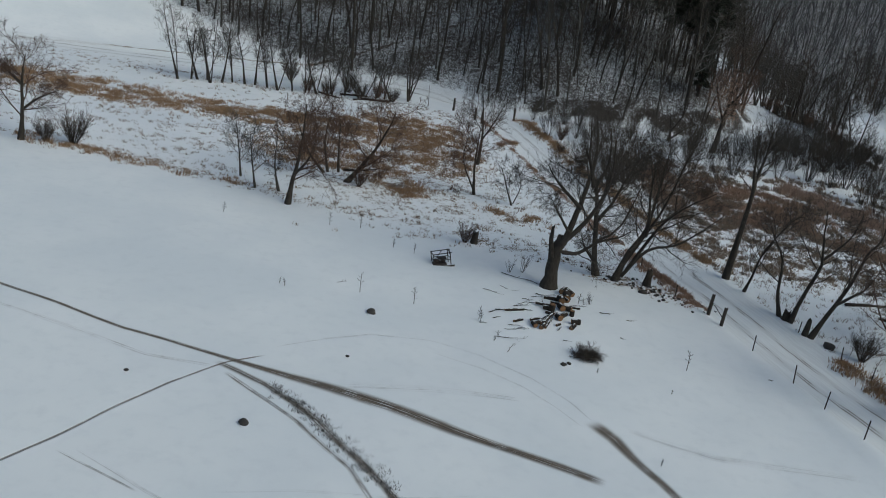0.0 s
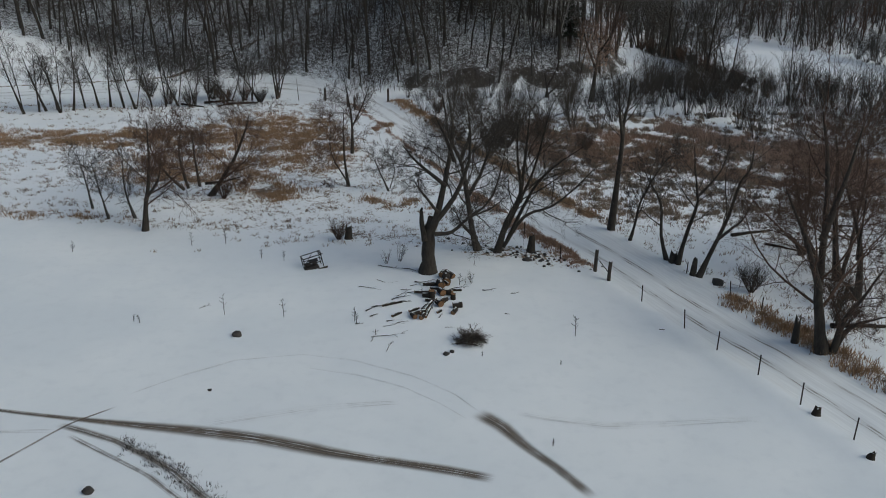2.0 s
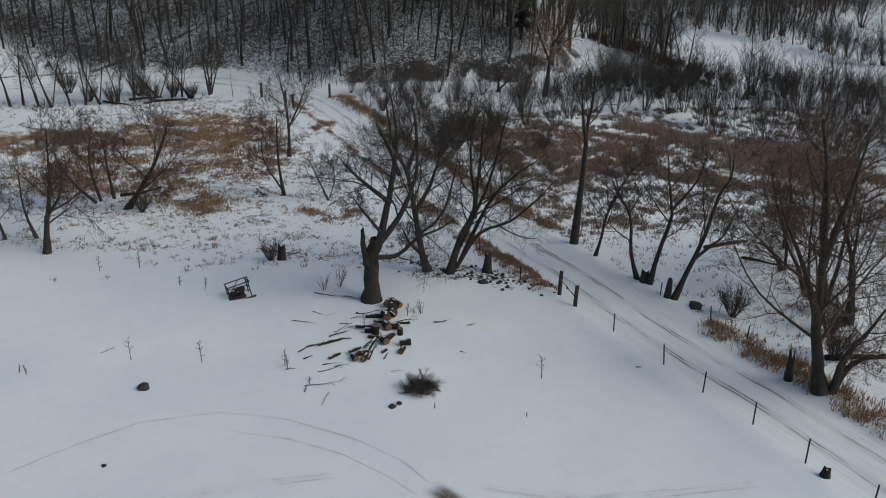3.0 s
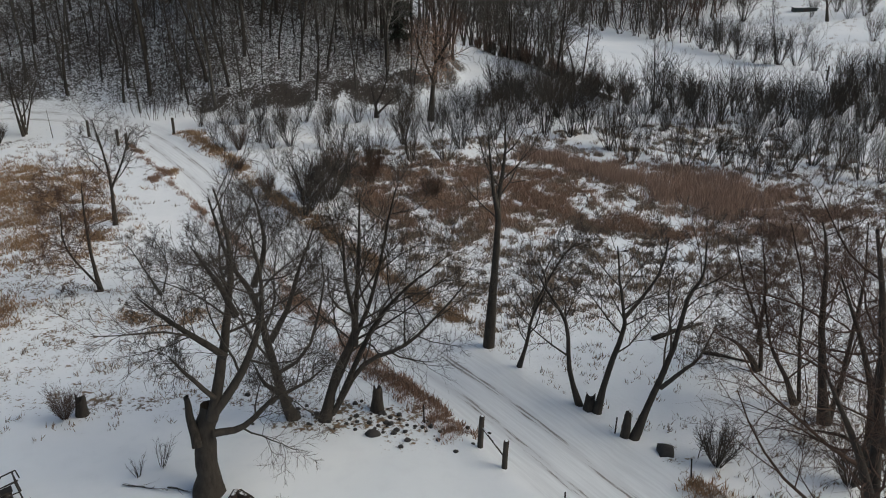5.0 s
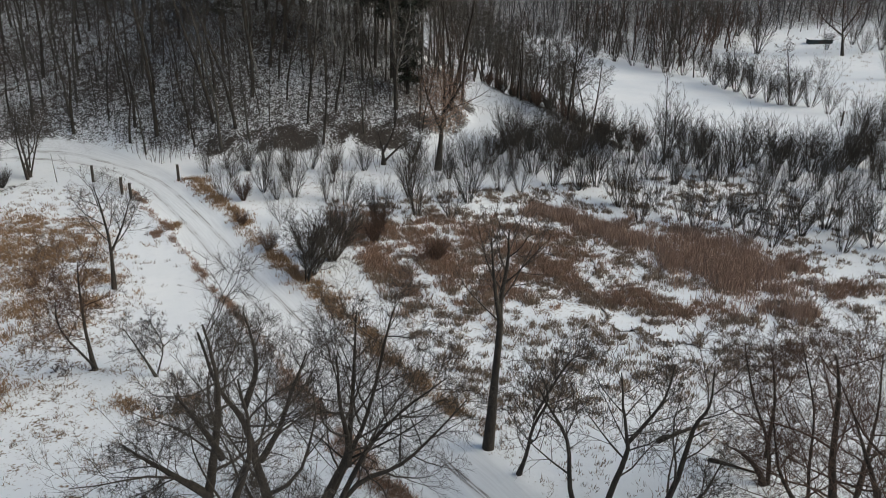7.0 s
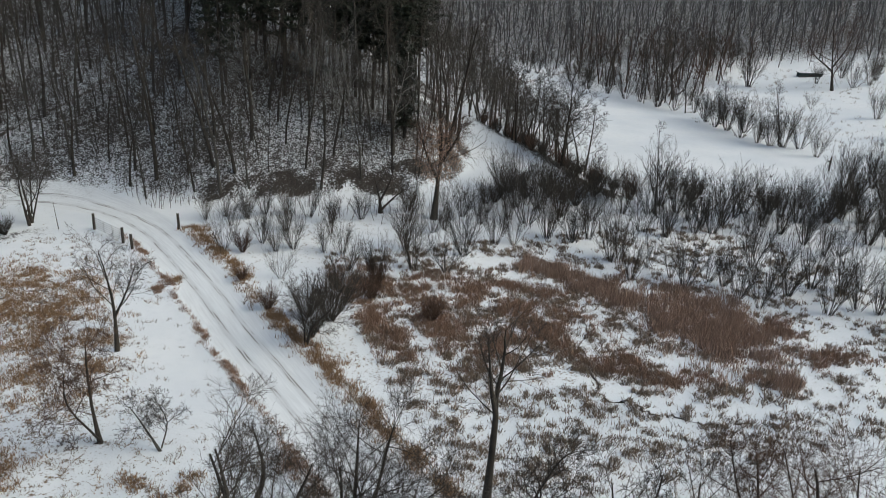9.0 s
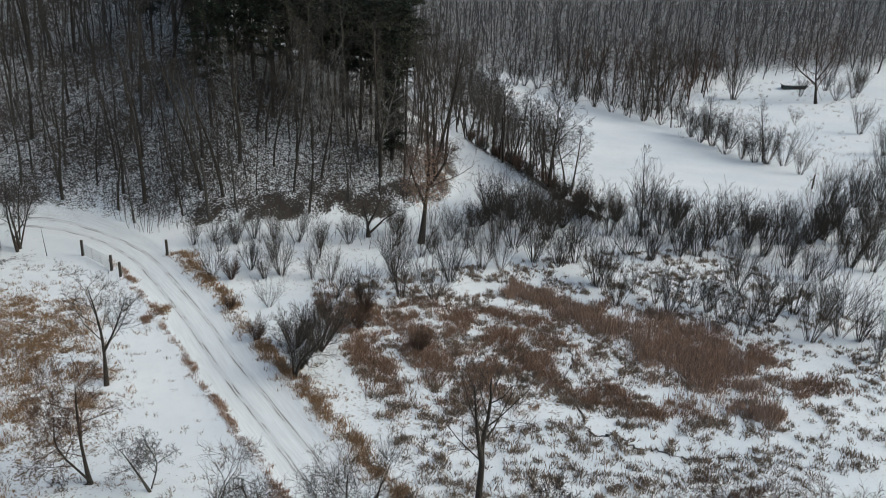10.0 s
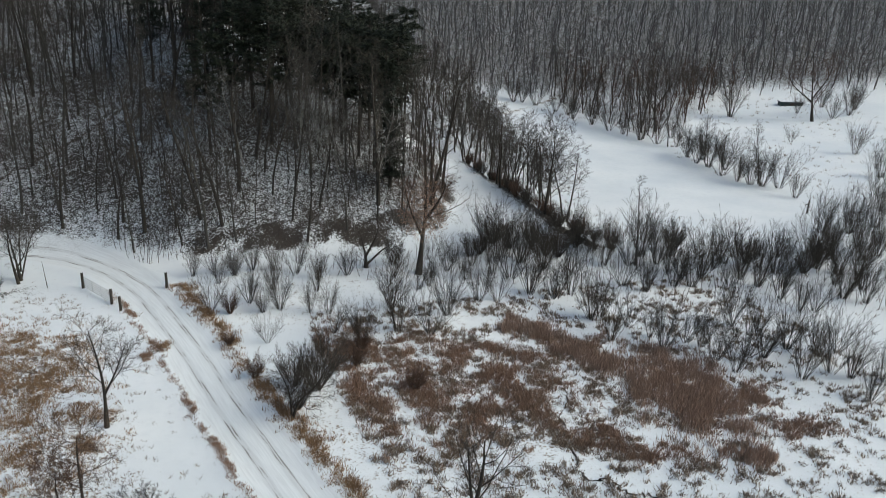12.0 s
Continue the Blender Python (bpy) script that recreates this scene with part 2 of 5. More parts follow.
def height(x, y):
    """The ground's height: a valley floor that falls away to the north-east, and three hillsides."""
    x, y = np.asarray(x, float), np.asarray(y, float)
    u, v = np.clip(x, -150, 220) / 100, np.clip(y, -60, 260) / 100
    z = 3.13 - 3.01 * u - 7.55 * v + 2.85 * u * u - 1.11 * u * v + 1.02 * v * v
    z = z + 1.5 * np.exp(-((y - 100) / 13) ** 2) / (1 + np.exp(-(x - 8) / 6)) / (1 + np.exp((x - 62) / 6))
    z = z + 0.36 * np.exp(-((x - 9) / 8) ** 2 - ((y - 45) / 7) ** 2)
    # the side lane lies on a bench round the hill's foot, with a low dam along its outer side
    bench = -2.3 - 0.03 * np.maximum(y - 108, 0)
    on = 1 / (1 + np.exp(-(x - 38) / 1.2)) / (1 + np.exp((x - 53) / 0.9)) / (1 + np.exp(-(y - 103) / 1.2))
    z = z + on * np.maximum(bench - z, 0)
    z = z + 1.3 * np.exp(-(gap_to(x, y, DAM) / 1.5) ** 2)
    into = wood_depth(x, y)
    cut = 1.2 / (1 + np.exp(-np.clip((into - 0.9) / 0.4, -40, 40))) / (1 + np.exp(-(x - 15) / 1.5))
    hill = (0.42 + 0.13 / (1 + np.exp(-(x - 12) / 4))) * soft_plus(into - 0.4, 0.8) + cut
    hill = np.maximum(hill, 0.34 * soft_plus(far_depth(x, y), 4.0))
    hill = np.maximum(hill, 0.24 * soft_plus(left_depth(x, y), 2.0))
    rise = np.minimum(hill, 70 + 0.1 * hill)
    return z + rise + 0.06 * np.sin(x * 0.31 + 1.3) * np.sin(y * 0.27) + 0.025 * np.sin(x * 1.1) * np.sin(y * 0.9 + 2)


def ground_z(x, y):
    return float(height(x, y))


def blob(x, y, cx, cy, rx, ry, turn=0.0, soft=0.35):
    c, s = math.cos(radians(turn)), math.sin(radians(turn))
    x, y = x + 0.5 * np.sin(y * 1.7 + x * 0.6) + 0.3 * np.sin(x * 2.9 - y * 1.3), y + 0.6 * np.sin(x * 1.5 - y * 0.5 + 1) + 0.3 * np.sin(y * 3.1 + x)
    u, v = ((x - cx) * c + (y - cy) * s) / rx, (-(x - cx) * s + (y - cy) * c) / ry
    return 1 / (1 + np.exp((np.hypot(u, v) - 1) / (soft * 0.35)))


FIELD_EDGE = [(-80, 63), (-30, 60.4), (-20, 58.8), (-8, 55.6), (2, 52.9), (9.5, 50.8), (13, 49.4), (16.5, 47.2), (18.7, 44), (20.3, 38), (21.5, 32), (22.5, 26), (24, 15), (26, -40)]
#            x, y, radius, radius, turn, strength
MEADOW = [(-34, 82, 14, 4.0, -2, 0.66), (-14, 83, 12, 3.6, 4, 0.72), (-1, 86, 6, 7.5, 10, 0.72), (2.5, 77, 3.6, 6, 0, 0.6), (-6, 72, 7, 6, 0, 0.55), (8.5, 60.5, 2.4, 0.9, -30, 0.8), (-0.3, 64.2, 1.9, 1.9, 0, 0.95)]
REEDS = [(46.9, 70.3, 3.5, 6.0, -14, 0.75), (42.6, 77.4, 1.5, 3.0, 20, 0.75), (40.6, 82.6, 1.3, 2.2, 35, 0.75), (39.2, 84.2, 1.3, 0.9, 0, 0.7), (45.6, 61.2, 1.9, 0.9, 0, 0.7)]
SEDGE = [(37.6, 65.8, 3.9, 1.3, -55, 0.77), (36.2, 73.2, 2.2, 1.3, 15, 0.68), (33.2, 75.6, 2.0, 1.2, 20, 0.63), (38.4, 78.6, 1.6, 0.9, 0, 0.63), (31.2, 70.6, 2.2, 1.6, 20, 0.54), (34.6, 70.6, 1.4, 1.8, 20, 0.59), (28.0, 81.4, 2.4, 1.5, 0, 0.68), (28.4, 84.4, 1.3, 0.8, 0, 0.63),
         (36.0, 80.6, 0.9, 1.6, 0, 0.54), (30, 76, 8.5, 7, 0, 0.47), (24, 84, 3, 3.4, 0, 0.54), (51.5, 63, 2.2, 1.5, 0, 0.50), (51.5, 68, 1.0, 3.2, -20, 0.45), (41.8, 63.4, 1.2, 0.7, 0, 0.54), (38, 108, 5, 1.6, 0, 0.68), (44.5, 79.5, 2.0, 0.8, 20, 0.45)]


def brown_cover(x, y):
    c = np.zeros_like(x)
    for cx, cy, rx, ry, turn, strength in MEADOW + REEDS + SEDGE:
        c = np.maximum(c, strength * blob(x, y, cx, cy, rx, ry, turn))
    side, along = lateral(x, y, LANE)
    # dry grass on the lane's verges, thick and thin by turns
    patchy = np.clip(0.72 + 0.28 * np.sin(along * 0.55 + 1) * np.sin(along * 0.21) + 0.22 * np.sin(along * 1.9), 0, 1)
    side = side + 0.10 * np.sin(along * 0.8) + 0.10 * np.sin(along * 2.3 + 1)
    c = np.maximum(c, patchy * 1.0 * np.exp(-((side + 3.0 + 0.25 / (1 + np.exp((y - 77) / 1.5))) / 0.6) ** 2) * ((y > 56) & (y < 99)))
    c = np.maximum(c, 0.75 * np.exp(-((side - 2.5) / 0.5) ** 2) * ((y > 46) & (y < 62)))
    c = np.maximum(c, patchy * 0.85 * np.exp(-((side - 2.4) / 0.2) ** 2) * ((y > 60) & (y < 99)))
    c = np.maximum(c, 0.9 * blob(x, y, 9.6, 86.5, 0.5, 1.4, -12))
    c = np.maximum(c, 0.9 * np.exp(-((side + 2.7) / 0.6) ** 2) * (y < 41))
    edge, _ = lateral(x, y, FIELD_EDGE)
    c = np.maximum(c, 0.5 * np.exp(-((edge - 1.0) / 0.8) ** 2) * (x < 12))
    return c


def lake_cover(x, y):
    left = beyond(x, y, 66, 112, 80, 200)
    right = beyond(x, y, 92.5, 100, 93, 200)
    south = beyond(x, y, 62, 116, 92, 97)
    return 1 / (1 + np.exp(-np.minimum(np.minimum(-left, right), np.minimum(south, 204 - y)) / 0.6))


def wild_cover(x, y):
    """How far dry grass and stubble show through the snow."""
    edge, _ = lateral(x, y, FIELD_EDGE)
    out = 1 / (1 + np.exp(-(edge - 0.2) / 0.3))
    c = np.where(x < 14, 0.30, 0.34) * out
    c = np.maximum(c, 0.52 * out * np.exp(-((edge - 1.6) / 1.6) ** 2) * (x < 14))
    c = np.maximum(c, 0.46 * blob(x, y, 2, 66, 9, 14, 10))
    c = np.maximum(c, 0.46 * blob(x, y, 30, 72, 14, 14, 0))
    c = np.maximum(c, 0.36 * blob(x, y, 44, 68, 17, 14, 20))
    c = np.maximum(c, 0.72 * blob(x, y, 14.8, 48.6, 4.2, 1.7, -35, 0.8))
    c = np.maximum(c, 0.46 * blob(x, y, 33.5, 46, 5, 9, 0))
    c = np.maximum(c, 0.42 * blob(x, y, 46, 110, 6, 11, 0))
    c = np.maximum(c, 0.40 * blob(x, y, 34, 95, 16, 5, -4))
    c = c * (1 - 0.55 * blob(x, y, 27, 45.5, 3.2, 4.5, 0)) * (1 - 0.6 * blob(x, y, -18, 92, 22, 4, 6)) * (1 - 0.75 * blob(x, y, 10, 78, 2.6, 12, 12))
    c = c * (1 - lake_cover(x, y)) * (1 - 0.6 / (1 + np.exp(-(left_depth(x, y) - 1)))) * (1 - 0.35 / (1 + np.exp(-(x - 62) / 4)))
    side, _ = lateral(x, y, LANE)
    c = np.where((side > -2.7) & (side < 2.25), 0.0, c)
    c = c * np.clip((gap_to(x, y, SIDE_LANE) - 1.6) / 1.2, 0, 1)
    return np.clip(np.maximum(c, 0.85 * np.exp(-((left_depth(x, y)) / 0.55) ** 2)), 0, 1)


def litter_cover(x, y):
    d = wood_depth(x, y)
    d = d + 0.8 * np.sin(x * 0.7 + 0.4 * y) + 0.5 * np.sin(x * 1.9 - y)
    c = (0.76 + 0.10 * np.sin(x * 0.31) * np.sin(y * 0.37)) / (1 + np.exp(-np.clip((d - 1.2) / 0.9, -40, 40)))
    c = np.maximum(c, 0.80 / (1 + np.exp(-np.clip((far_depth(x, y) - 2) / 2, -40, 40))))
    c = np.maximum(c, 0.6 / (1 + np.exp(-np.clip((y - 150 - 0.75 * (x - 97)) / 1.5, -40, 40))) * (x > 95) * (y < 205))
    c = np.maximum(c, (0.95 + 0.12 * np.sin(x * 0.9 + y)) * np.exp(-((d - 1.8) / 2.5) ** 2) / (1 + np.exp(-(x - 13))))
    for cx, cy, rx in ((28.7, 106.4, 1.7), (16.0, 106.9, 1.6), (22.4, 107.3, 1.3), (24.4, 106.0, 1.8), (30.8, 105.4, 1.6), (36, 106.4, 1.5), (19.5, 106.6, 1.2), (33.4, 106.6, 1.4), (26.5, 108.8, 1.3)):
        c = np.maximum(c, 1.1 * blob(x, y, cx, cy, rx, 0.55, 6, 0.5))
    c = np.maximum(c, 0.75 * blob(x, y, -3.5, 101.3, 4.5, 1.6, 4, 0.8))
    c = np.maximum(c, 1.1 * np.exp(-(gap_to(x, y, DAM) / 1.5) ** 2))
    c = np.maximum(c, 0.45 * blob(x, y, 46, 98, 8, 4, -15, 0.8))
    return c * np.clip((gap_to(x, y, SIDE_LANE) - 1.5) / 0.6, 0, 1)


def mark_width(name, s):
    """How a mark's width changes along it, as a share of its widest."""
    if name == "main":
        return 0.30 + 0.80 / (1 + np.exp(-(s - 21) / 1.5)) - 0.35 / (1 + np.exp(-(s - 29) / 0.5))
    if name == "tip":
        return 1.0 - 0.45 / (1 + np.exp(-(s - 2.2) / 0.6))
    return np.ones_like(s)


# marks driven into the field: name, half width, ragged edge, cover, strength
MARKS = [("main", 0.31, 0.17, 0.56, 0.95), ("cross", 0.05, 0.03, 0.55, 0.8), ("old_left", 0.15, 0.10, 0.5, 0.9), ("old_right", 0.09, 0.07, 0.4, 0.85), ("tip", 0.34, 0.18, 0.55, 0.92),
         ("arc", 0.05, 0.02, 0.3, 0.25), ("arc_twin", 0.05, 0.02, 0.28, 0.25), ("drag", 0.10, 0.09, 0.22, 0.6), ("scrape", 0.2, 0.1, 0.15, 0.3), ("line_a", 0.04, 0.03, 0.42, 0.6), ("skid_b", 0.2, 0.12, 0.2, 0.22),
         ("tyre_a", 0.05, 0.05, 0.22, 0.5), ("tyre_d", 0.05, 0.05, 0.14, 0.45), ("tyre_e", 0.10, 0.08, 0.42, 0.7)]
MARK_LINES = {
    "main": [(-24, 38.2), (-18.0, 35.8), (-14.6, 34.5), (-11.6, 33.2), (-9.4, 32.65), (-6.7, 31.75), (-4.4, 31.1), (-1.8, 30.2), (0.3, 29.5), (2.8, 28.3), (5.0, 27.5), (7.0, 26.7), (8.6, 26.0)],
    "cross": [(-14.5, 18.0), (-11.8, 22.6), (-10.8, 24.4), (-9.7, 26.7), (-8.4, 29.1), (-6.7, 31.4), (-5.2, 32.6)],
    "old_left": [(-7.2, 31.4), (-6.1, 30.8), (-4.8, 30.0), (-3.4, 28.7), (-2.4, 27.7), (-1.4, 26.3), (-0.5, 25.2), (0.4, 24.0), (2.0, 21.5)],
    "old_right": [(-6.6, 30.6), (-4.6, 28.8), (-3.2, 27.5), (-1.8, 25.8), (-0.9, 24.8), (0.6, 22)],
    "tip": [(8.7, 30.7), (9.5, 29.5), (10.1, 28.0), (10.8, 26.6), (11.6, 24.5)],
    "arc": [(-5.2, 33.3), (-3.0, 35.0), (-1.0, 36.2), (1.9, 36.5), (4.4, 35.5), (6.6, 33.8), (8.1, 32.2), (8.9, 30.6)],
    "arc_twin": [(1.9, 35.2), (4.2, 34.3), (6.1, 32.9), (7.4, 31.5), (8.4, 30.0)],
    "scrape": [(-2, 30.6), (2, 31.5), (6, 31.7)],
    "skid_b": [(10.2, 30.4), (13.6, 29.0), (20, 28.6)],
    "tyre_a": [(-10.0, 23.9), (-7.0, 22.0), (-4.3, 20.6)],
    "tyre_d": [(-5.4, 22.4), (-2.6, 23.1), (0.5, 23.4), (3.5, 24.1), (6.9, 24.3)],
    "line_a": [(-10.6, 23.7), (-9.3, 23.0), (-7.2, 21.9)],
    "tyre_e": [(0.3, 23.9), (0.8, 23.3), (1.2, 22.5)],
    "drag": [(-21, 35.0), (-15.5, 33.2), (-10.0, 31.2), (-7.0, 30.9)],
}

MARK_LONG = {k: sum(math.hypot(c - a, d - b) for (a, b), (c, d) in zip(v, v[1:])) for k, v in MARK_LINES.items()}


def spaced(lo, hi, step, far, grow=1.16):
    """Lines of a grid, step apart from lo to hi and then ever wider, out to far on both sides."""
    mid = list(np.arange(lo, hi + step / 2, step))
    out, s, v = [], step, hi
    while v < far:
        s *= grow
        v += s
        out.append(v)
    back, s, v = [], step, lo
    while v > -far:
        s *= grow
        v -= s
        back.append(v)
    return np.array(back[::-1] + mid + out)


def make_ground():
    gx, gy = spaced(-46, 100, 0.5, 1500, 1.12), np.concatenate([[-1500, -700, -300, -120, -50, -20, 0, 10], np.arange(16, 60, 0.32), np.arange(60, 135, 0.5), np.arange(135, 215, 1.2), 215 * 1.12 ** np.arange(0, 18)])
    x, y = np.meshgrid(gx, gy)
    z = height(x, y)
    near = np.exp(-np.maximum(np.abs(x - 30) - 90, 0) / 20) * np.exp(-np.maximum(np.abs(y - 80) - 90, 0) / 20)
    rough = np.clip(wild_cover(x, y) + brown_cover(x, y) + litter_cover(x, y), 0, 1) * near
    rng = np.random.default_rng(4)
    z = z + rough * rng.normal(0, 0.045, x.shape)
    side, along = lateral(x, y, LANE)
    z = z - 0.05 * np.exp(-((np.abs(side) - 0.75) / 0.3) ** 2) - 0.06 * (np.abs(side) < 1.9) + 0.10 * np.exp(-((np.abs(side) - 2.6) / 0.5) ** 2)
    rows, cols = x.shape
    verts = np.stack([x, y, z], -1).reshape(-1, 3)
    i = np.arange(rows * cols).reshape(rows, cols)
    quads = np.stack([i[:-1, :-1], i[:-1, 1:], i[1:, 1:], i[1:, :-1]], -1).reshape(-1, 4)
    me = bpy.data.meshes.new("ground")
    me.vertices.add(len(verts))
    me.vertices.foreach_set("co", verts.astype(np.float32).ravel())
    me.loops.add(quads.size)
    me.loops.foreach_set("vertex_index", quads.astype(np.int32).ravel())
    me.polygons.add(len(quads))
    me.polygons.foreach_set("loop_start", np.arange(0, quads.size, 4, dtype=np.int32))
    me.polygons.foreach_set("use_smooth", np.ones(len(quads), bool))
    me.update(calc_edges=True)
    fields = {"wild": wild_cover(x, y), "brown": brown_cover(x, y), "litter": litter_cover(x, y), "lane": side, "lane_along": along}
    for name, *_ in MARKS:
        d, s = lateral(x, y, MARK_LINES[name])
        fields["mark_" + name], fields["mark_" + name + "_along"] = d / mark_width(name, s), s
    for name, values in fields.items():
        me.attributes.new(name, "FLOAT", "POINT").data.foreach_set("value", values.astype(np.float32).ravel())
    me.materials.append(ground_material())
    return tagged(new("ground", me), "snow-covered valley ground with dry grass and wheel marks", "ground", kind="structure")


make_ground()

# ---------- builders ----------
class Soup:
    """Vertices and faces of one mesh."""

    def __init__(self):
        self.v, self.f = [], []

    def tube(self, pts, radii, sides, cap=False):
        base = len(self.v)
        last = len(pts) - 1
        for i, p in enumerate(pts):
            d = (pts[min(i + 1, last)] - pts[max(i - 1, 0)])
            if d.length < 1e-6:
                d = Vector((0, 0, 1))
            d.normalize()
            a = d.cross(Vector((0.31, 0.95, 0.05)))
            if a.length < 1e-3:
                a = d.cross(Vector((1, 0, 0)))
            a.normalize()
            b = d.cross(a)
            for k in range(sides):
                t = 2 * math.pi * k / sides
                self.v.append(tuple(p + (a * math.cos(t) + b * math.sin(t)) * radii[i]))
        for i in range(last):
            for k in range(sides):
                k2 = (k + 1) % sides
                self.f.append((base + i * sides + k, base + i * sides + k2, base + (i + 1) * sides + k2, base + (i + 1) * sides + k))
        if cap:
            self.f.append(tuple(base + k for k in range(sides))[::-1])
            self.f.append(tuple(base + last * sides + k for k in range(sides)))

    def tri(self, a, b, c):
        n = len(self.v)
        self.v += [tuple(a), tuple(b), tuple(c)]
        self.f.append((n, n + 1, n + 2))

    def mesh(self, name, material, smooth=True):
        me = bpy.data.meshes.new(name)
        me.from_pydata(self.v, [], self.f)
        if smooth:
            me.polygons.foreach_set("use_smooth", np.ones(len(me.polygons), bool))
        me.materials.append(material)
        me.update()
        return me


def part(name, data, parent, label=""):
    """A mesh as one part under a thing."""
    ob = new(name, data)
    ob.parent = parent
    return tagged(ob, label)


def thing(name, x, y, label, category, group="", z=None, turn=0.0, scale=1.0):
    e = new(name)
    e.empty_display_size = 0.2
    e.location = (x, y, ground_z(x, y) - 0.04 if z is None else z)
    e.rotation_euler = (0, 0, radians(turn))
    e.scale = (scale, scale, scale)
    return tagged(e, label, category, group)


UP = Vector((0, 0, 1))


class Habit:
    """How a kind of tree branches: per level the count, angle, length ratio, wiggle and pull upwards."""

    def __init__(self, kids, angle, ratio, wiggle, pull, start=0.3, taper=0.25, twig=0.008, thin=0.55, sides=(7, 5, 4, 3, 3), segs=(8, 6, 4, 3, 2), droop=0.0):
        self.kids, self.angle, self.ratio, self.wiggle, self.pull = kids, angle, ratio, wiggle, pull
        self.start, self.taper, self.twig, self.thin, self.sides, self.segs, self.droop = start, taper, twig, thin, sides, segs, droop


def follow(rng, start, d, length, n, wiggle, pull, droop=0.0):
    pts = [start.copy()]
    d = d.normalized()
    for i in range(n):
        w = Vector((rng.uniform(-1, 1), rng.uniform(-1, 1), rng.uniform(-1, 1))) * wiggle
        d = (d + w + UP * (pull - droop * (i / n))).normalized()
        pts.append(pts[-1] + d * (length / n))
    return pts


def branch_out(rng, pts, r0, r1, length, level, h, soups):
    """The children of a stem given as points with its radius at both ends."""
    if level >= len(h.kids):
        return
    n = h.kids[level]
    n = int(n * rng.uniform(0.8, 1.2) + 0.5)
    last = len(pts) - 1
    turn = rng.uniform(0, 6.28)
    lo = h.start if level == 0 else 0.18
    for k in range(n):
        f = lo + (1 - lo) * (k + rng.uniform(0.1, 0.9)) / n
        s = f * last
        i = min(int(s), last - 1)
        p = pts[i].lerp(pts[i + 1], s - i)
        along = (pts[i + 1] - pts[i]).normalized()
        turn += 2.4 + rng.uniform(-0.7, 0.7)
        side = along.cross(UP if abs(along.z) < 0.95 else Vector((1, 0, 0))).normalized()
        side = Matrix.Rotation(turn, 3, along) @ side
        a = radians(h.angle[level] * rng.uniform(0.7, 1.3))
        d = along * math.cos(a) + side * math.sin(a)
        ln = length * h.ratio[level] * rng.uniform(0.6, 1.15) * (1.15 - 0.6 * f)
        r = max(h.twig, min((r0 + (r1 - r0) * f) * h.thin, 0.004 + ln * 0.012))
        grow(rng, p, d, ln, r, level + 1, h, soups)


def grow(rng, p, d, length, r, level, h, soups):
    end = max(h.twig * 0.6, r * h.taper)
    if level and level == len(h.kids):
        w = Vector((rng.uniform(-1, 1), rng.uniform(-1, 1), rng.uniform(-0.4, 0.4))).normalized() * h.twig
        soups[-1].tri(p - w, p + w, p + (d + UP * (h.pull[level] - h.droop)).normalized() * length)
        return
    pts = follow(rng, p, d, length, h.segs[level], h.wiggle[level], h.pull[level], h.droop if level >= 2 else 0.0)
    last = len(pts) - 1
    radii = [max(h.twig * 0.5, r + (end - r) * (i / last)) for i in range(last + 1)]
    soups[min(level, len(soups) - 1)].tube(pts, radii, h.sides[level])
    branch_out(rng, pts, r, end, length, level, h, soups)


def stem(rng, pts, r0, r1, h, soups, flare=0.0, branch=True, sides=10, length=None):
    """A drawn stem: a smooth line through a few points, then branched."""
    fine = []
    for i in range(len(pts) - 1):
        a, b = Vector(pts[i]), Vector(pts[i + 1])
        before, after = Vector(pts[i - 1]) if i else a - (b - a), Vector(pts[i + 2]) if i + 2 < len(pts) else b + (b - a)
        for t in (0, 1 / 3, 2 / 3):
            q = 0.5 * (2 * a + (b - before) * t + (2 * before - 5 * a + 4 * b - after) * t * t + (3 * a - before - 3 * b + after) * t ** 3)
            fine.append(q + Vector((rng.uniform(-1, 1), rng.uniform(-1, 1), 0)) * r0 * 0.12)
    fine.append(Vector(pts[-1]))
    last = len(fine) - 1
    radii = [r0 + (r1 - r0) * (i / last) + (flare * r0 * max(0, 1 - i / 2.0) if flare else 0) for i in range(last + 1)]
    soups[0].tube(fine, radii, sides)
    total = sum((fine[i + 1] - fine[i]).length for i in range(last))
    if branch:
        branch_out(rng, fine, r0, r1, length or total, 0, h, soups)
    return fine


SLIM = Habit((11, 6, 5, 3), (42, 45, 45, 40), (0.38, 0.55, 0.6, 0.9), (0.07, 0.16, 0.2, 0.2, 0.2), (0.05, 0.10, 0.06, 0.04, 0.04), 0.34, 0.22, 0.008, segs=(8, 4, 2, 1, 1))
FOREST = Habit((11, 6, 4, 3), (52, 52, 46, 42), (0.33, 0.55, 0.6, 0.9), (0.11, 0.24, 0.22, 0.2, 0.2), (0.04, 0.10, 0.06, 0.03, 0.03), 0.30, 0.20, 0.013, sides=(6, 4, 3, 3), segs=(7, 4, 2, 1, 1))
WILLOW = Habit((11, 9, 6, 5), (56, 52, 44, 36), (0.54, 0.56, 0.60, 1.15), (0.10, 0.24, 0.24, 0.2, 0.2), (0.02, 0.07, 0.06, 0.04, 0.03), 0.22, 0.22, 0.0062, droop=0.06, sides=(9, 5, 3, 3, 3), segs=(8, 6, 4, 2, 1))
SCRUB = Habit((9, 6), (30, 36), (0.36, 0.60), (0.10, 0.18, 0.2), (0.10, 0.10, 0.06), 0.28, 0.25, 0.0085, sides=(3, 3, 3), segs=(4, 1, 1))
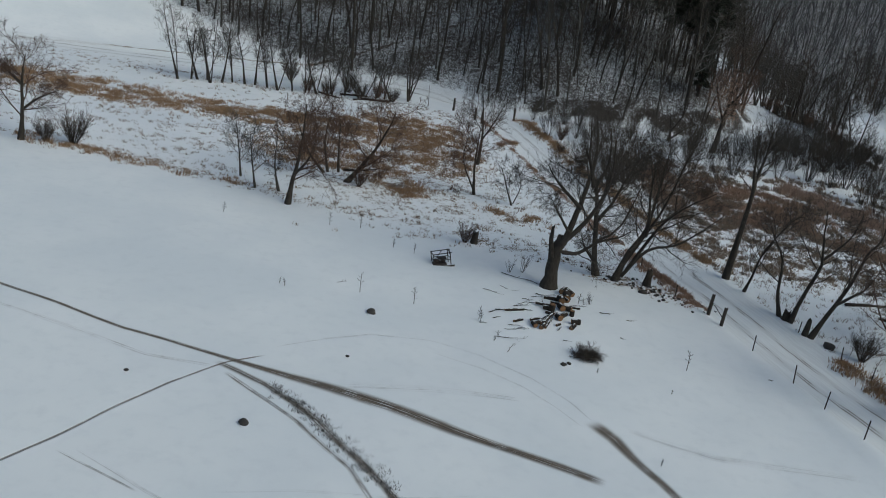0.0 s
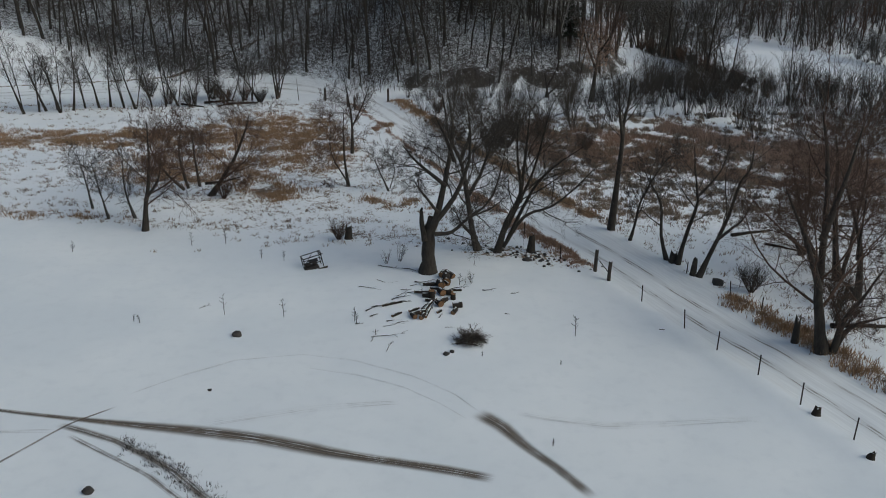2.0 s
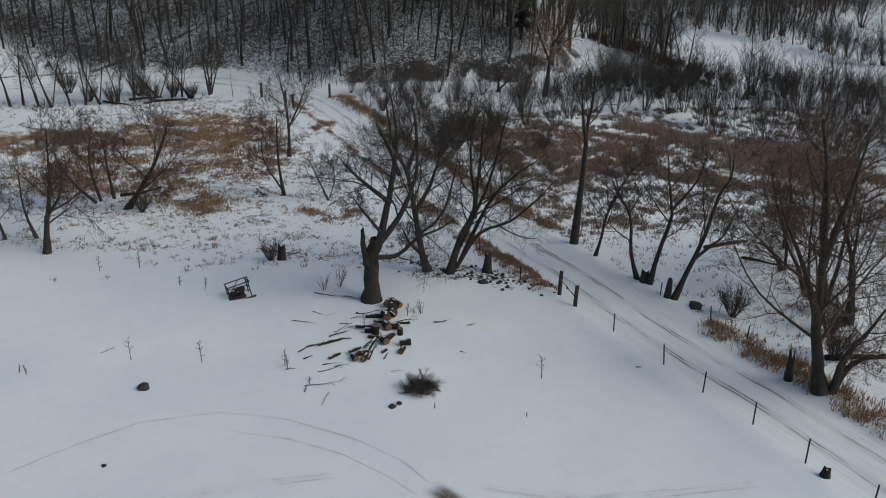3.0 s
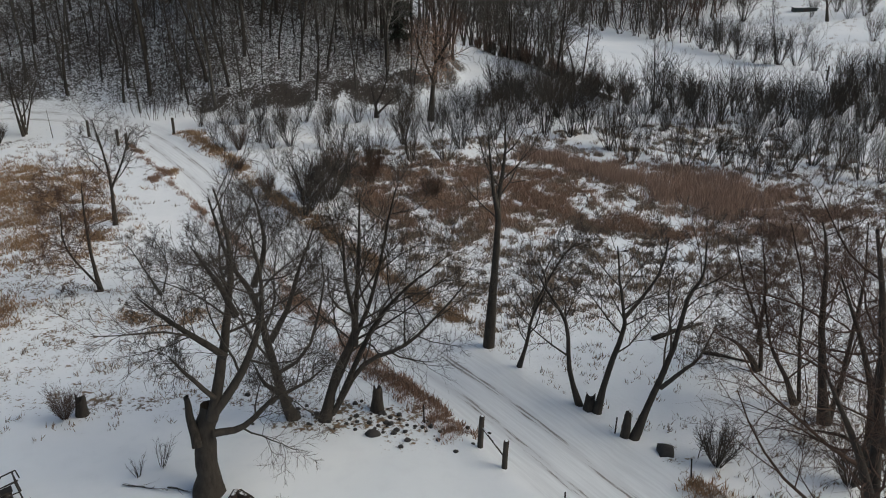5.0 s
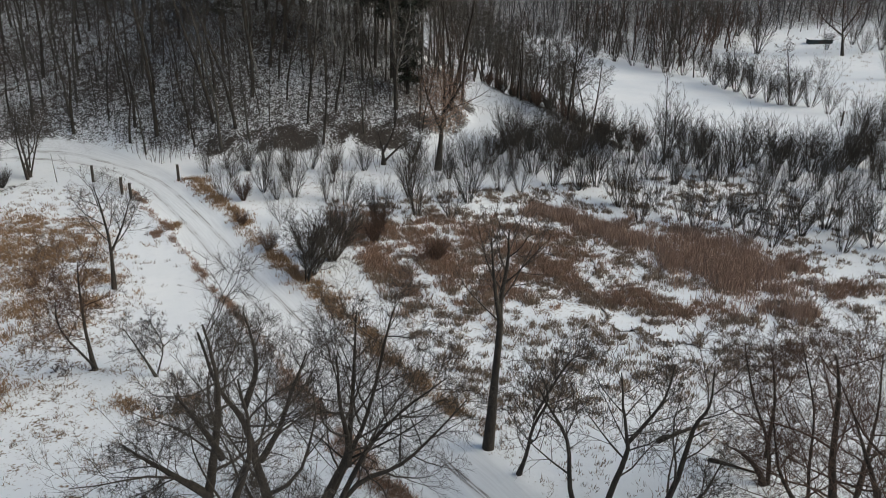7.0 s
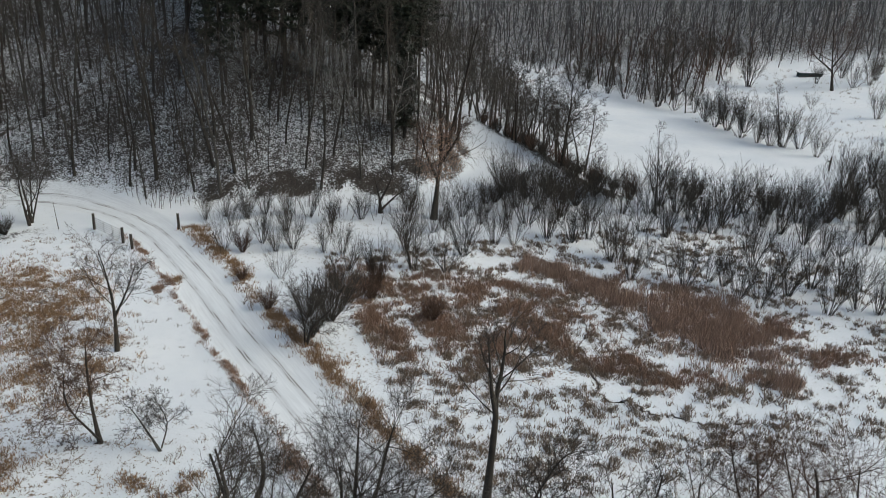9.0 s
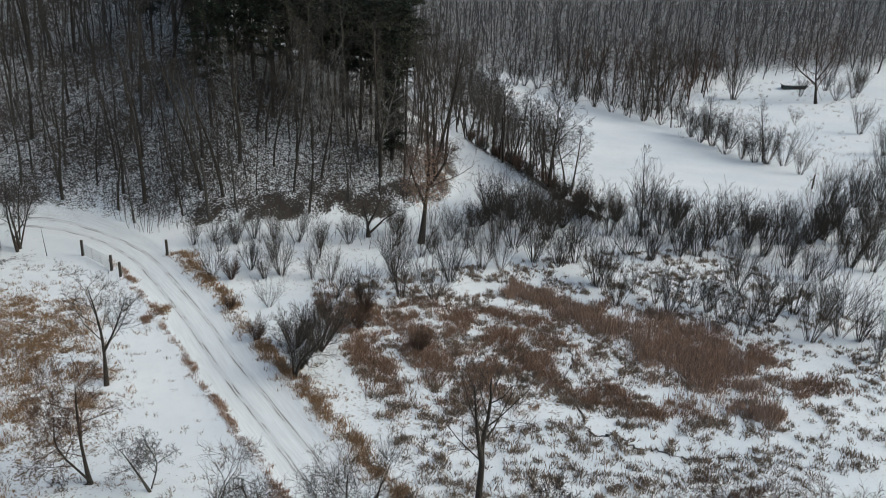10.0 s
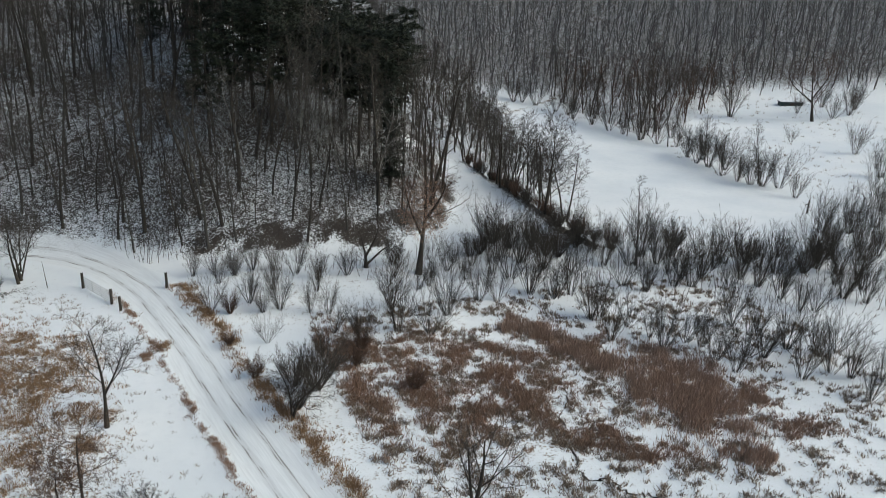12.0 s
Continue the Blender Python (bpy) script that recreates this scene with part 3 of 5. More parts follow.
ROUND = Habit((22, 9, 6, 4), (50, 42, 40, 36), (0.46, 0.5, 0.55, 0.9), (0.05, 0.14, 0.2, 0.2, 0.2), (0.03, 0.10, 0.06, 0.03, 0.03), 0.16, 0.15, 0.012, sides=(7, 4, 3, 3), segs=(8, 4, 2, 1, 1))
MEADOW_WILLOW = Habit((10, 8, 6, 5), (54, 52, 46, 40), (0.62, 0.6, 0.62, 1.1), (0.12, 0.26, 0.25, 0.2, 0.2), (0.03, 0.08, 0.06, 0.04, 0.03), 0.2, 0.22, 0.0105, sides=(8, 4, 3, 3, 3), segs=(8, 5, 3, 1, 1))
CROOKED = Habit((10, 8, 5, 4), (48, 50, 46, 40), (0.52, 0.55, 0.60, 1.05), (0.14, 0.22, 0.25, 0.22, 0.2), (0.06, 0.10, 0.06, 0.02, 0.02), 0.26, 0.24, 0.008, segs=(8, 4, 2, 1, 1))


def tree_meshes(seed, tall, radius, habit, bark, twig, lean=0.0):
    rng = random.Random(seed)
    soups = [Soup(), Soup()]
    d = Vector((lean, 0, 1)).normalized()
    grow(rng, Vector((0, 0, -0.15)), d, tall, radius, 0, habit, soups)
    return soups[0].mesh("trunk", bark), soups[1].mesh("crown", twig)


def shrub_meshes(seed, tall, stems, spread, twig, habit=SCRUB, r=0.023):
    rng = random.Random(seed)
    soups = [Soup(), Soup()]
    for i in range(stems):
        a, out = rng.uniform(0, 6.28), spread * math.sqrt(rng.random())
        p = Vector((math.cos(a), math.sin(a), 0)) * rng.uniform(0, 0.45) * tall * 0.16 + Vector((0, 0, -0.08))
        d = Vector((math.cos(a) * out, math.sin(a) * out, 1)).normalized()
        grow(rng, p, d, tall * rng.uniform(0.6, 1.08), r * rng.uniform(0.6, 1.3), 0, habit, soups)
    return soups[0].mesh("woody_base", twig), soups[1].mesh("crown", twig)


def plant(name, meshes, names, x, y, label, category, group="", turn=0.0, scale=1.0):
    e = thing(name, x, y, label, category, group, turn=turn, scale=scale)
    for me, nm in zip(meshes, names):
        part(nm, me, e)
    return e


def hero(name, x, y, turn, habit, bark, twig, r, stems, label, group="", flare=0.0):
    """A tree with drawn stems, each a few (sideways, up) points in metres; the first stands on the ground."""
    rng = random.Random(int(x * 131 + y * 17))
    soups = [Soup(), Soup()]
    for k, points in enumerate(stems):
        own = [q for q in points if isinstance(q, float)]
        points = [q for q in points if not isinstance(q, float)]
        bow, bend = rng.uniform(-0.3, 0.3), rng.uniform(-0.25, 0.25)
        run = [Vector((s, bow * (z - points[0][1]) + (bend * math.sin(1.3 * i) if i else 0.0), z)) for i, (s, z) in enumerate(points)]
        if k:
            run[0].y = 0.0
        thick = own[0] if own else (r if k == 0 else r * 0.62)
        stem(rng, run, thick, own[1] if len(own) > 1 else max(0.02, thick * 0.16), habit, soups, 0.55 if k == 0 else 0.0, len(own) < 2)
    e = thing(name, x, y, label, "tree", group, turn=turn)
    part("trunk", soups[0].mesh("trunk", bark), e)
    part("crown", soups[1].mesh("crown", twig), e)
    return e


def conifer_meshes(seed, tall, radius, wide, low, whorls, per, round_top=False):
    """A trunk, and boughs set with many small needle sprays."""
    rng = random.Random(seed)
    t, c = Soup(), Soup()
    t.tube([Vector((0, 0, -0.2)), Vector((0.1, 0, tall * 0.5)), Vector((0, 0.05, tall))], [radius, radius * 0.7, 0.02], 7)
    for w in range(whorls):
        f = low + (1 - low) * (w + rng.random()) / whorls
        z = f * tall
        for k in range(per):
            a = rng.uniform(0, 6.28)
            shape = math.sin(math.pi * (0.12 + 0.8 * (f - low) / (1 - low))) ** 0.7 if round_top else (1.08 - f) / (1.08 - low)
            ln = wide * shape * rng.uniform(0.5, 1.2) + 0.15
            p = Vector((0, 0, z))
            d = Vector((math.cos(a), math.sin(a), rng.uniform(-0.25, 0.25)))
            q = p + d * ln
            t.tube([p, q], [0.035, 0.008], 3)
            for j in range(60):
                g = p.lerp(q, rng.uniform(0.25, 1.05))
                e = (d * rng.uniform(0.1, 0.8) + Vector((rng.uniform(-1, 1), rng.uniform(-1, 1), rng.uniform(-0.5, 0.6)))).normalized() * rng.uniform(0.3, 0.7)
                s = Vector((rng.uniform(-1, 1), rng.uniform(-1, 1), rng.uniform(-0.3, 0.3))).normalized() * rng.uniform(0.06, 0.15)
                c.tri(g - s, g + s, g + e)
    return t.mesh("trunk", BARK_DARK), c.mesh("crown", NEEDLE)


def blades(name, label, x, y, lift, tall, width, spread, material, seed, per=10, radius=0.12):
    """Tufts of dry blades at the places x, y, joined into one mesh."""
    r = np.random.default_rng(seed)
    n = len(x) * per
    bx, by = np.repeat(x, per) + r.normal(0, radius, n), np.repeat(y, per) + r.normal(0, radius, n)
    bz = height(bx, by) + lift
    a = r.uniform(0, 2 * np.pi, n)
    h = np.repeat(tall, per) * r.uniform(0.5, 1.2, n)
    out = h * spread * r.uniform(0.1, 1.0, n)
    b = r.uniform(0, 2 * np.pi, n)
    base = np.stack([bx, by, bz], -1)
    w = np.stack([np.cos(b), np.sin(b), np.zeros(n)], -1) * width * r.uniform(0.6, 1.4, n)[:, None]
    tip = base + np.stack([np.cos(a) * out, np.sin(a) * out, h], -1)
    v = np.stack([base - w, base + w, tip], 1).reshape(-1, 3)
    me = bpy.data.meshes.new(name)
    me.from_pydata(v.tolist(), [], np.arange(len(v)).reshape(-1, 3).tolist())
    me.materials.append(material)
    return tagged(new(name, me), label, "grass", kind="stuff")

# ---------- the wood on the hill ----------
rng = random.Random(11)
TREE_PARTS, SHRUB_PARTS = ("trunk", "crown"), ("woody_base", "crown")
FOREST_KINDS = [tree_meshes(100 + i, 12.0 + 1.5 * (i % 4), (0.11, 0.15, 0.21)[i % 3], FOREST, (BARK_DARK, BARK_GREY, BARK_DARK)[i % 3], (TWIG_DARK, TWIG_GREY, TWIG_DARK)[i % 3], 0.06 * (i % 3 - 1)) for i in range(9)]
PALE_KIND = tree_meshes(150, 11, 0.13, CROOKED, BARK_PALE, BARK_PALE, 0.1)
PINE_KINDS = [conifer_meshes(160 + i, 15 + i, 0.2, 2.9, 0.40, 18, 5, True) for i in range(3)]
SPRUCE_KIND = conifer_meshes(170, 15, 0.2, 1.7, 0.10, 30, 5)


def scatter(rng, n, box, gap, ok, taken=()):
    """Up to n places in a box that are gap apart and suit ok(x, y)."""
    cells = collections.defaultdict(list)
    for a, b in taken:
        cells[int(a // gap), int(b // gap)].append((a, b))
    found = []
    for _ in range(n * 30):
        x, y = rng.uniform(box[0], box[1]), rng.uniform(box[2], box[3])
        i, j = int(x // gap), int(y // gap)
        if any((x - a) ** 2 + (y - b) ** 2 <= gap * gap for u in (i - 1, i, i + 1) for v in (j - 1, j, j + 1) for a, b in cells.get((u, v), ())) or not ok(x, y):
            continue
        found.append((x, y))
        cells[i, j].append((x, y))
        if len(found) >= n:
            break
    return found


def off_line(x, y, line):
    """Metres from one place to a line of points."""
    best = 1e9
    for (ax, ay), (bx, by) in zip(line, line[1:]):
        dx, dy = bx - ax, by - ay
        t = min(1.0, max(0.0, ((x - ax) * dx + (y - ay) * dy) / (dx * dx + dy * dy)))
        best = min(best, (x - ax - t * dx) ** 2 + (y - ay - t * dy) ** 2)
    return math.sqrt(best)


def off_side_lane(x, y):
    return off_line(x, y, SIDE_LANE)


def off_lane(x, y):
    return off_line(x, y, LANE)


def in_wood(x, y):
    return 0.8 < float(wood_depth(x, y)) < 32 and off_side_lane(x, y) > 2.1 and off_lane(x, y) > 3.6


PINES = [(31.7, 127), (29, 131), (26, 127.5), (33.5, 123), (24, 133), (38, 127), (40, 134), (30, 137), (35.5, 132), (21, 137), (40, 122), (44, 131), (27, 123), (18, 132), (33, 141), (25, 142), (38, 140), (16, 140), (29, 147), (36, 117.5), (20, 128), (13, 136), (23, 148), (41, 147), (34, 150), (44, 139), (22, 141), (27, 135), (37, 145), (31, 144), (18, 146), (26, 152), (38, 152), (17.8, 119.7), (21.1, 121.4), (24.6, 119.8), (28.8, 121.6), (31.5, 118.8), (23.3, 124.6), (35.9, 130.2), (41.2, 127.6), (34.9, 120.4)]
for i, (x, y) in enumerate(PINES):
    plant("pine_tree", PINE_KINDS[i % 3], TREE_PARTS, x, y, "tall dark green pine in the bare wood", "tree", "pines on the hill", i * 70, 0.85 + 0.05 * (i % 4))
plant("spruce_tree", SPRUCE_KIND, TREE_PARTS, 36.2, 112.0, "narrow dark spruce at the end of the wood", "tree", "", 0, 0.95)
for x, y in ((21, 116), (31, 114), (34, 110.5), (27, 117), (29.5, 112)):
    plant("birch_tree", PALE_KIND, TREE_PARTS, x, y, "pale crooked bare birch in the dark wood", "tree", "pale birches", x * 40, 0.9)
WOOD_PLACES = scatter(rng, 310, (-42, 62, 103, 150), 2.4, in_wood, PINES)
for i, (x, y) in enumerate(WOOD_PLACES):
    plant("forest_tree", FOREST_KINDS[(i * 5) % 9], TREE_PARTS, x, y, "tall slender bare forest tree on a snowy slope", "tree", "bare trees of the wood", rng.uniform(0, 360), rng.uniform(0.55, 1.15))


def far_woods(name, label, n, box, gap, ok, tall, seed, twig, boughs=8):
    """Distant trees joined into one mesh."""
    r = random.Random(seed)
    s = Soup()
    for x, y in scatter(r, n, box, gap, ok):
        h = tall * r.uniform(0.6, 1.15)
        p = Vector((x, y, ground_z(x, y) - 0.2))
        top = p + Vector((r.uniform(-1.6, 1.6), r.uniform(-1.6, 1.6), h))
        bend = Vector((r.uniform(-0.7, 0.7), r.uniform(-0.7, 0.7), 0))
        thick = r.uniform(0.07, 0.17)
        knots = [p, p.lerp(top, 0.35) + bend, p.lerp(top, 0.7) - bend * 0.6, top]
        s.tube(knots, [thick, thick * 0.75, thick * 0.45, 0.02], 3)
        for k in range(boughs):
            f = r.uniform(0.22, 0.97)
            i = min(int(f * 3), 2)
            q = knots[i].lerp(knots[i + 1], f * 3 - i)
            a = r.uniform(0, 6.28)
            d = Vector((math.cos(a), math.sin(a), r.uniform(0.3, 1.3))).normalized() * h * r.uniform(0.2, 0.36) * (1.25 - f)
            s.tube([q, q + d * 0.5 + Vector((r.uniform(-0.2, 0.2), r.uniform(-0.2, 0.2), 0)), q + d], [0.045, 0.028, 0.010], 3)
            for j in range(7):
                g = q + d * r.uniform(0.2, 1.0)
                e = Vector((r.uniform(-1, 1), r.uniform(-1, 1), r.uniform(-0.1, 1.2))) * h * 0.085
                w = Vector((r.uniform(-1, 1), r.uniform(-1, 1), 0)) * 0.022
                s.tri(g - w, g + w, g + e)
    return tagged(new(name, s.mesh(name, twig)), label, "woods", kind="stuff")


def saplings(name, label, places, tall, seed, twig):
    r = random.Random(seed)
    s = Soup()
    for x, y in places:
        h = tall * r.uniform(0.4, 1.2)
        p = Vector((x, y, ground_z(x, y) - 0.1))
        top = p + Vector((r.uniform(-0.3, 0.3), r.uniform(-0.3, 0.3), 1)) * h
        s.tube([p, p.lerp(top, 0.5) + Vector((r.uniform(-0.2, 0.2), 0, 0)), top], [0.03, 0.02, 0.006], 3)
        for k in range(7):
            g = p.lerp(top, r.uniform(0.3, 0.95))
            e = Vector((r.uniform(-1, 1), r.uniform(-1, 1), r.uniform(0.1, 1.4))) * h * 0.22
            w = Vector((r.uniform(-1, 1), r.uniform(-1, 1), 0)) * 0.012
            s.tri(g - w, g + w, g + e)
    return tagged(new(name, s.mesh(name, twig)), label, "undergrowth", kind="stuff")


far_woods("hill_wood", "dense bare woodland high on the hillside", 1000, (-50, 84, 125, 215), 1.7, lambda x, y: 29 <= float(wood_depth(x, y)) < 62, 14, 21, TWIG_GREY)
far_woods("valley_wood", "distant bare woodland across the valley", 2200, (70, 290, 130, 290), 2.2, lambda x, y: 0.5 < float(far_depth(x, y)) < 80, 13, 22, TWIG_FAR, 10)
far_woods("shore_wood", "bare trees behind the frozen pond", 150, (95, 165, 146, 200), 2.9, lambda x, y: float(far_depth(x, y)) < 1 and y > 150 + 0.75 * (x - 97), 9, 23, TWIG_RED, 16)
saplings("wood_undergrowth", "thin bare saplings under the trees of the wood", scatter(rng, 1600, (-32, 58, 103, 130), 0.55, in_wood), 3.2, 31, TWIG_GREY)
saplings("lane_undergrowth", "thin bare saplings where the lanes meet", scatter(rng, 60, (6.5, 16, 105.5, 110), 0.35, lambda x, y: off_side_lane(x, y) > 1.6 and off_lane(x, y) > 2.6 and y > 105), 2.6, 32, TWIG_DARK)

# ---------- trees that stand alone ----------
hero("willow_tree", 8.8, 45.5, 0, WILLOW, BARK_DARK, TWIG_DARK, 0.46, [[0.41, 0.31, (0, -0.2), (0.02, 1.0), (0.1, 2.1), (0.35, 3.1)], [0.17, 0.05, (-0.2, 1.9), (-0.3, 2.9), (-0.34, 3.5), (-0.32, 3.8)], [0.2, (0.35, 2.8), (0.75, 4.2), (1.15, 5.6), (1.45, 7.0), (1.55, 8.3), (1.3, 9.8)], [0.16, (0.4, 3.0), (1.4, 4.3), (2.05, 5.9), (2.2, 7.5), (2.0, 9.3)],
      [0.13, (0.35, 2.3), (1.3, 2.4), (2.2, 3.2), (3.3, 3.6), (4.0, 4.1)], [0.09, (0.5, 3.6), (-0.3, 4.7), (-0.7, 5.3)], [0.12, (1.0, 5.0), (-0.1, 5.9), (-0.7, 6.5), (-1.3, 7.3)], [0.12, (1.4, 6.4), (0.9, 7.8), (0.3, 9.0)]], "old bare willow with a thick trunk and a broken stub")
hero("willow_tree", 12.4, 49.6, -8, WILLOW, BARK_DARK, TWIG_DARK, 0.21, [[(0, -0.2), (-0.4, 1.6), (-0.8, 4.1), (-1.1, 5.8), (-1.8, 7.4), (-2.2, 9.9)], [(-0.7, 3.5), (0.0, 4.8), (0.6, 6.7), (1.1, 8.2)], [(-1.1, 5.8), (-0.6, 7.4), (-0.9, 9.4)], [(-0.1, 0.8), (-1.0, 1.7), (-1.4, 2.5)]], "bare willow with a leaning mossy trunk")
hero("willow_tree", 13.4, 49.0, -10, WILLOW, BARK_DARK, TWIG_DARK, 0.19, [[(0, -0.2), (0.6, 2.0), (1.3, 3.7), (1.1, 5.7), (1.0, 7.7)], [(0.1, 0.5), (1.3, 3.2), (2.1, 5.2), (2.7, 8.0), (3.0, 9.1)], [(0.4, 0.4), (1.6, 2.4), (3.2, 3.0), (4.6, 4.1), (5.7, 5.3)], [(0.6, 0.8), (1.9, 4.0), (3.1, 5.5), (4.8, 6.7)], [(1.3, 3.2), (1.6, 6.2), (1.8, 8.6)]], "spreading many-stemmed bare willow with drooping twigs")
hero("bare_tree", 21.9, 52.8, -24, SLIM, BARK_DARK, TWIG_DARK, 0.19, [[(0, -0.2), (0.2, 5.2), (0.2, 7.0), (0.4, 8.7), (0.4, 10.1)], [(0.2, 6.6), (-0.1, 8.0), (-0.3, 9.9)]], "tall straight bare tree beside the lane")
hero("bare_tree", 22.4, 50.7, -26, CROOKED, BARK_DARK, TWIG_DARK, 0.1, [[(0, -0.2), (0.3, 1.4), (0.5, 2.9), (1.0, 4.2), (0.6, 5.5)], [(0.5, 2.9), (1.2, 4.5), (1.8, 5.5), (2.4, 5.8)]], "slim crooked bare tree beside the lane")
hero("bare_tree", 23.4, 46.8, -32, CROOKED, BARK_DARK, TWIG_DARK, 0.12, [[(0, -0.2), (-0.6, 1.5), (-0.9, 3.3), (-1.8, 4.4), (-2.2, 5.0)]], "slim bare tree leaning over the snow")
hero("bare_tree", 23.7, 46.2, -33, CROOKED, BARK_DARK, TWIG_DARK, 0.14, [[(0, -0.2), (0.3, 1.9), (0.7, 3.8), (0.7, 4.5), (0.4, 6.0), (0.2, 7.3)], [(0.7, 4.4), (1.3, 5.2), (1.8, 6.2), (2.0, 7.5)]], "slim forked bare tree beside the lane")
hero("bare_tree", 24.0, 44.1, -36, CROOKED, BARK_DARK, TWIG_DARK, 0.15, [[(0, -0.2), (0.6, 1.8), (1.1, 3.6), (1.4, 5.4), (1.8, 6.3), (1.8, 7.5)], [(0.8, 2.5), (1.6, 3.4), (2.0, 3.9), (2.4, 5.1)]], "leaning bare tree beside an old stump")
hero("bare_tree", 32.1, 46.9, -45, WILLOW, BARK_DARK, TWIG_RED, 0.16, [[(0, -0.2), (-0.4, 0.7), (-1.1, 1.2), (-1.8, 1.3)], [(0.1, 0.1), (-0.2, 1.7), (-1.2, 3.6), (-1.9, 5.5)], [(-0.2, 1.4), (-0.3, 3.8), (-0.8, 5.9)]], "low bare tree with reddish twigs")
hero("bare_tree", 31.7, 44.1, -48, WILLOW, BARK_DARK, TWIG_RED, 0.13, [[(0, -0.2), (-0.6, 1.4), (-1.3, 2.8), (-1.8, 5.1)], [(0.1, 0.1), (-0.3, 2.5), (-0.6, 4.9), (-1.5, 7.2)]], "bare tree with two stems and reddish twigs")
hero("bare_tree", 31.7, 42.5, -50, WILLOW, BARK_DARK, TWIG_RED, 0.2, [[(0, -0.2), (-0.5, 2.3), (-0.9, 4.6), (-1.1, 6.8), (-1.5, 8.2)], [(0.1, 0.2), (0.2, 2.2), (0.2, 3.8), (0.2, 5.8), (-0.1, 8.1)]], "bare tree with reddish twigs above the marsh")
hero("bare_tree", 31.1, 39.8, -54, WILLOW, BARK_DARK, TWIG_RED, 0.18, [[(0, -0.2), (-0.4, 2.4), (-1.3, 4.8), (-2.2, 6.8)], [(-0.4, 2.2), (-0.4, 4.0), (-0.4, 6.1)], [(-0.2, 0.4), (-1.0, 0.7), (-2.3, 0.5)]], "bare tree with low branches and reddish twigs")
hero("bare_tree", 25.6, 34.0, -37, WILLOW, BARK_DARK, TWIG_RED, 0.28, [[(0, -0.2), (-0.4, 1.5), (-0.7, 3.1), (-0.9, 5.4), (-1.3, 8.3), (-1.9, 10.8)], [(0.4, 0.2), (0.6, 1.8), (1.1, 3.0), (1.7, 4.7)], [(0.4, 0.3), (0.9, 1.4), (2.2, 2.2)], [(-0.6, 3.0), (-1.5, 5.3), (-2.7, 7.6)], [(-0.9, 5.4), (-0.5, 8.0), (-0.2, 10.4)]], "big bare tree with low spreading limbs beside the lane")
hero("bare_tree", -8.1, 55.4, 8, MEADOW_WILLOW, BARK_DARK, TWIG_RED, 0.18, [[(0, -0.2), (0.3, 1.8), (0.6, 3.1), (0.8, 4.7), (0.9, 6.6)], [(0.3, 2.1), (1.2, 3.4), (1.6, 5.0)]], "bare tree at the edge of the field")
hero("bare_tree", -12.3, 60.3, 11, CROOKED, BARK_GREY, TWIG_GREY, 0.07, [[(0, -0.2), (-0.2, 2.0), (-0.5, 4.0)]], "slim pale bare tree at the field edge")
hero("bare_tree", -10.8, 58.1, 11, CROOKED, BARK_GREY, TWIG_GREY, 0.07, [[(0, -0.2), (-0.3, 2.1), (-0.5, 4.1)]], "slim pale bare tree at the field edge")
hero("bare_tree", -9.1, 58.1, 9, CROOKED, BARK_GREY, TWIG_GREY, 0.09, [[(0, -0.2), (-0.4, 2.0), (-0.3, 4.4)]], "slim pale bare tree at the field edge")
hero("willow_tree", -4.9, 63.3, 4, MEADOW_WILLOW, BARK_DARK, TWIG_RED, 0.19, [[(0, -0.2), (1.1, 1.4), (2.0, 2.8), (2.9, 4.7), (3.3, 6.0)], [(-0.6, 0.8), (-0.7, 2.7), (-0.7, 4.9)], [(-1.7, 0.6), (-3.1, 2.3), (-4.1, 4.6)], [(-1.4, 0.7), (-1.8, 3.1), (-1.4, 5.5)], [(-0.2, 1.0), (1.1, 1.1), (2.6, 1.4)]], "sprawling old bare willow with leaning stems")
hero("bare_tree", 5.3, 65.6, -5, MEADOW_WILLOW, BARK_DARK, TWIG_RED, 0.11, [[(0, -0.2), (-0.3, 2.1), (-0.3, 4.4), (-0.2, 5.8)], [(0.0, 0.2), (-1.2, 2.9), (-1.1, 5.0)], [(-0.1, 0.1), (-1.0, -0.2), (-2.0, -0.1)]], "small bare tree with a limb on the ground")
hero("bare_tree", 8.3, 64.0, -7, CROOKED, BARK_GREY, TWIG_GREY, 0.07, [[(0, -0.2), (-0.7, 1.5), (-1.3, 3.0)], [(0.0, 0.2), (0.4, 1.7), (-0.1, 3.2)]], "small pale bare tree near the lane")
hero("bare_tree", -28.1, 60.2, 25, MEADOW_WILLOW, BARK_DARK, TWIG_RED, 0.18, [[(0, -0.2), (0.2, 2.3), (0.3, 4.8), (0.6, 6.5)], [(0.1, 2.1), (1.3, 3.0), (2.7, 3.6)], [(0.3, 4.0), (-0.5, 4.9), (-1.0, 5.3)]], "bare tree with reddish twigs at the field edge")
hero("bare_tree", -26.4, 94.0, 16, SLIM, BARK_DARK, TWIG_GREY, 0.11, [[(0, -0.2), (-0.9, 3.6), (-1.6, 7.4)], [(-0.1, 0.6), (-0.3, 3.7), (-0.9, 7.8)]], "slender bare tree in a row on the snow", "row of bare trees")
hero("bare_tree", -24.7, 95.7, 14, SLIM, BARK_DARK, TWIG_GREY, 0.11, [[(0, -0.2), (-0.8, 3.1), (-1.4, 6.4)]], "slender bare tree in a row on the snow", "row of bare trees")
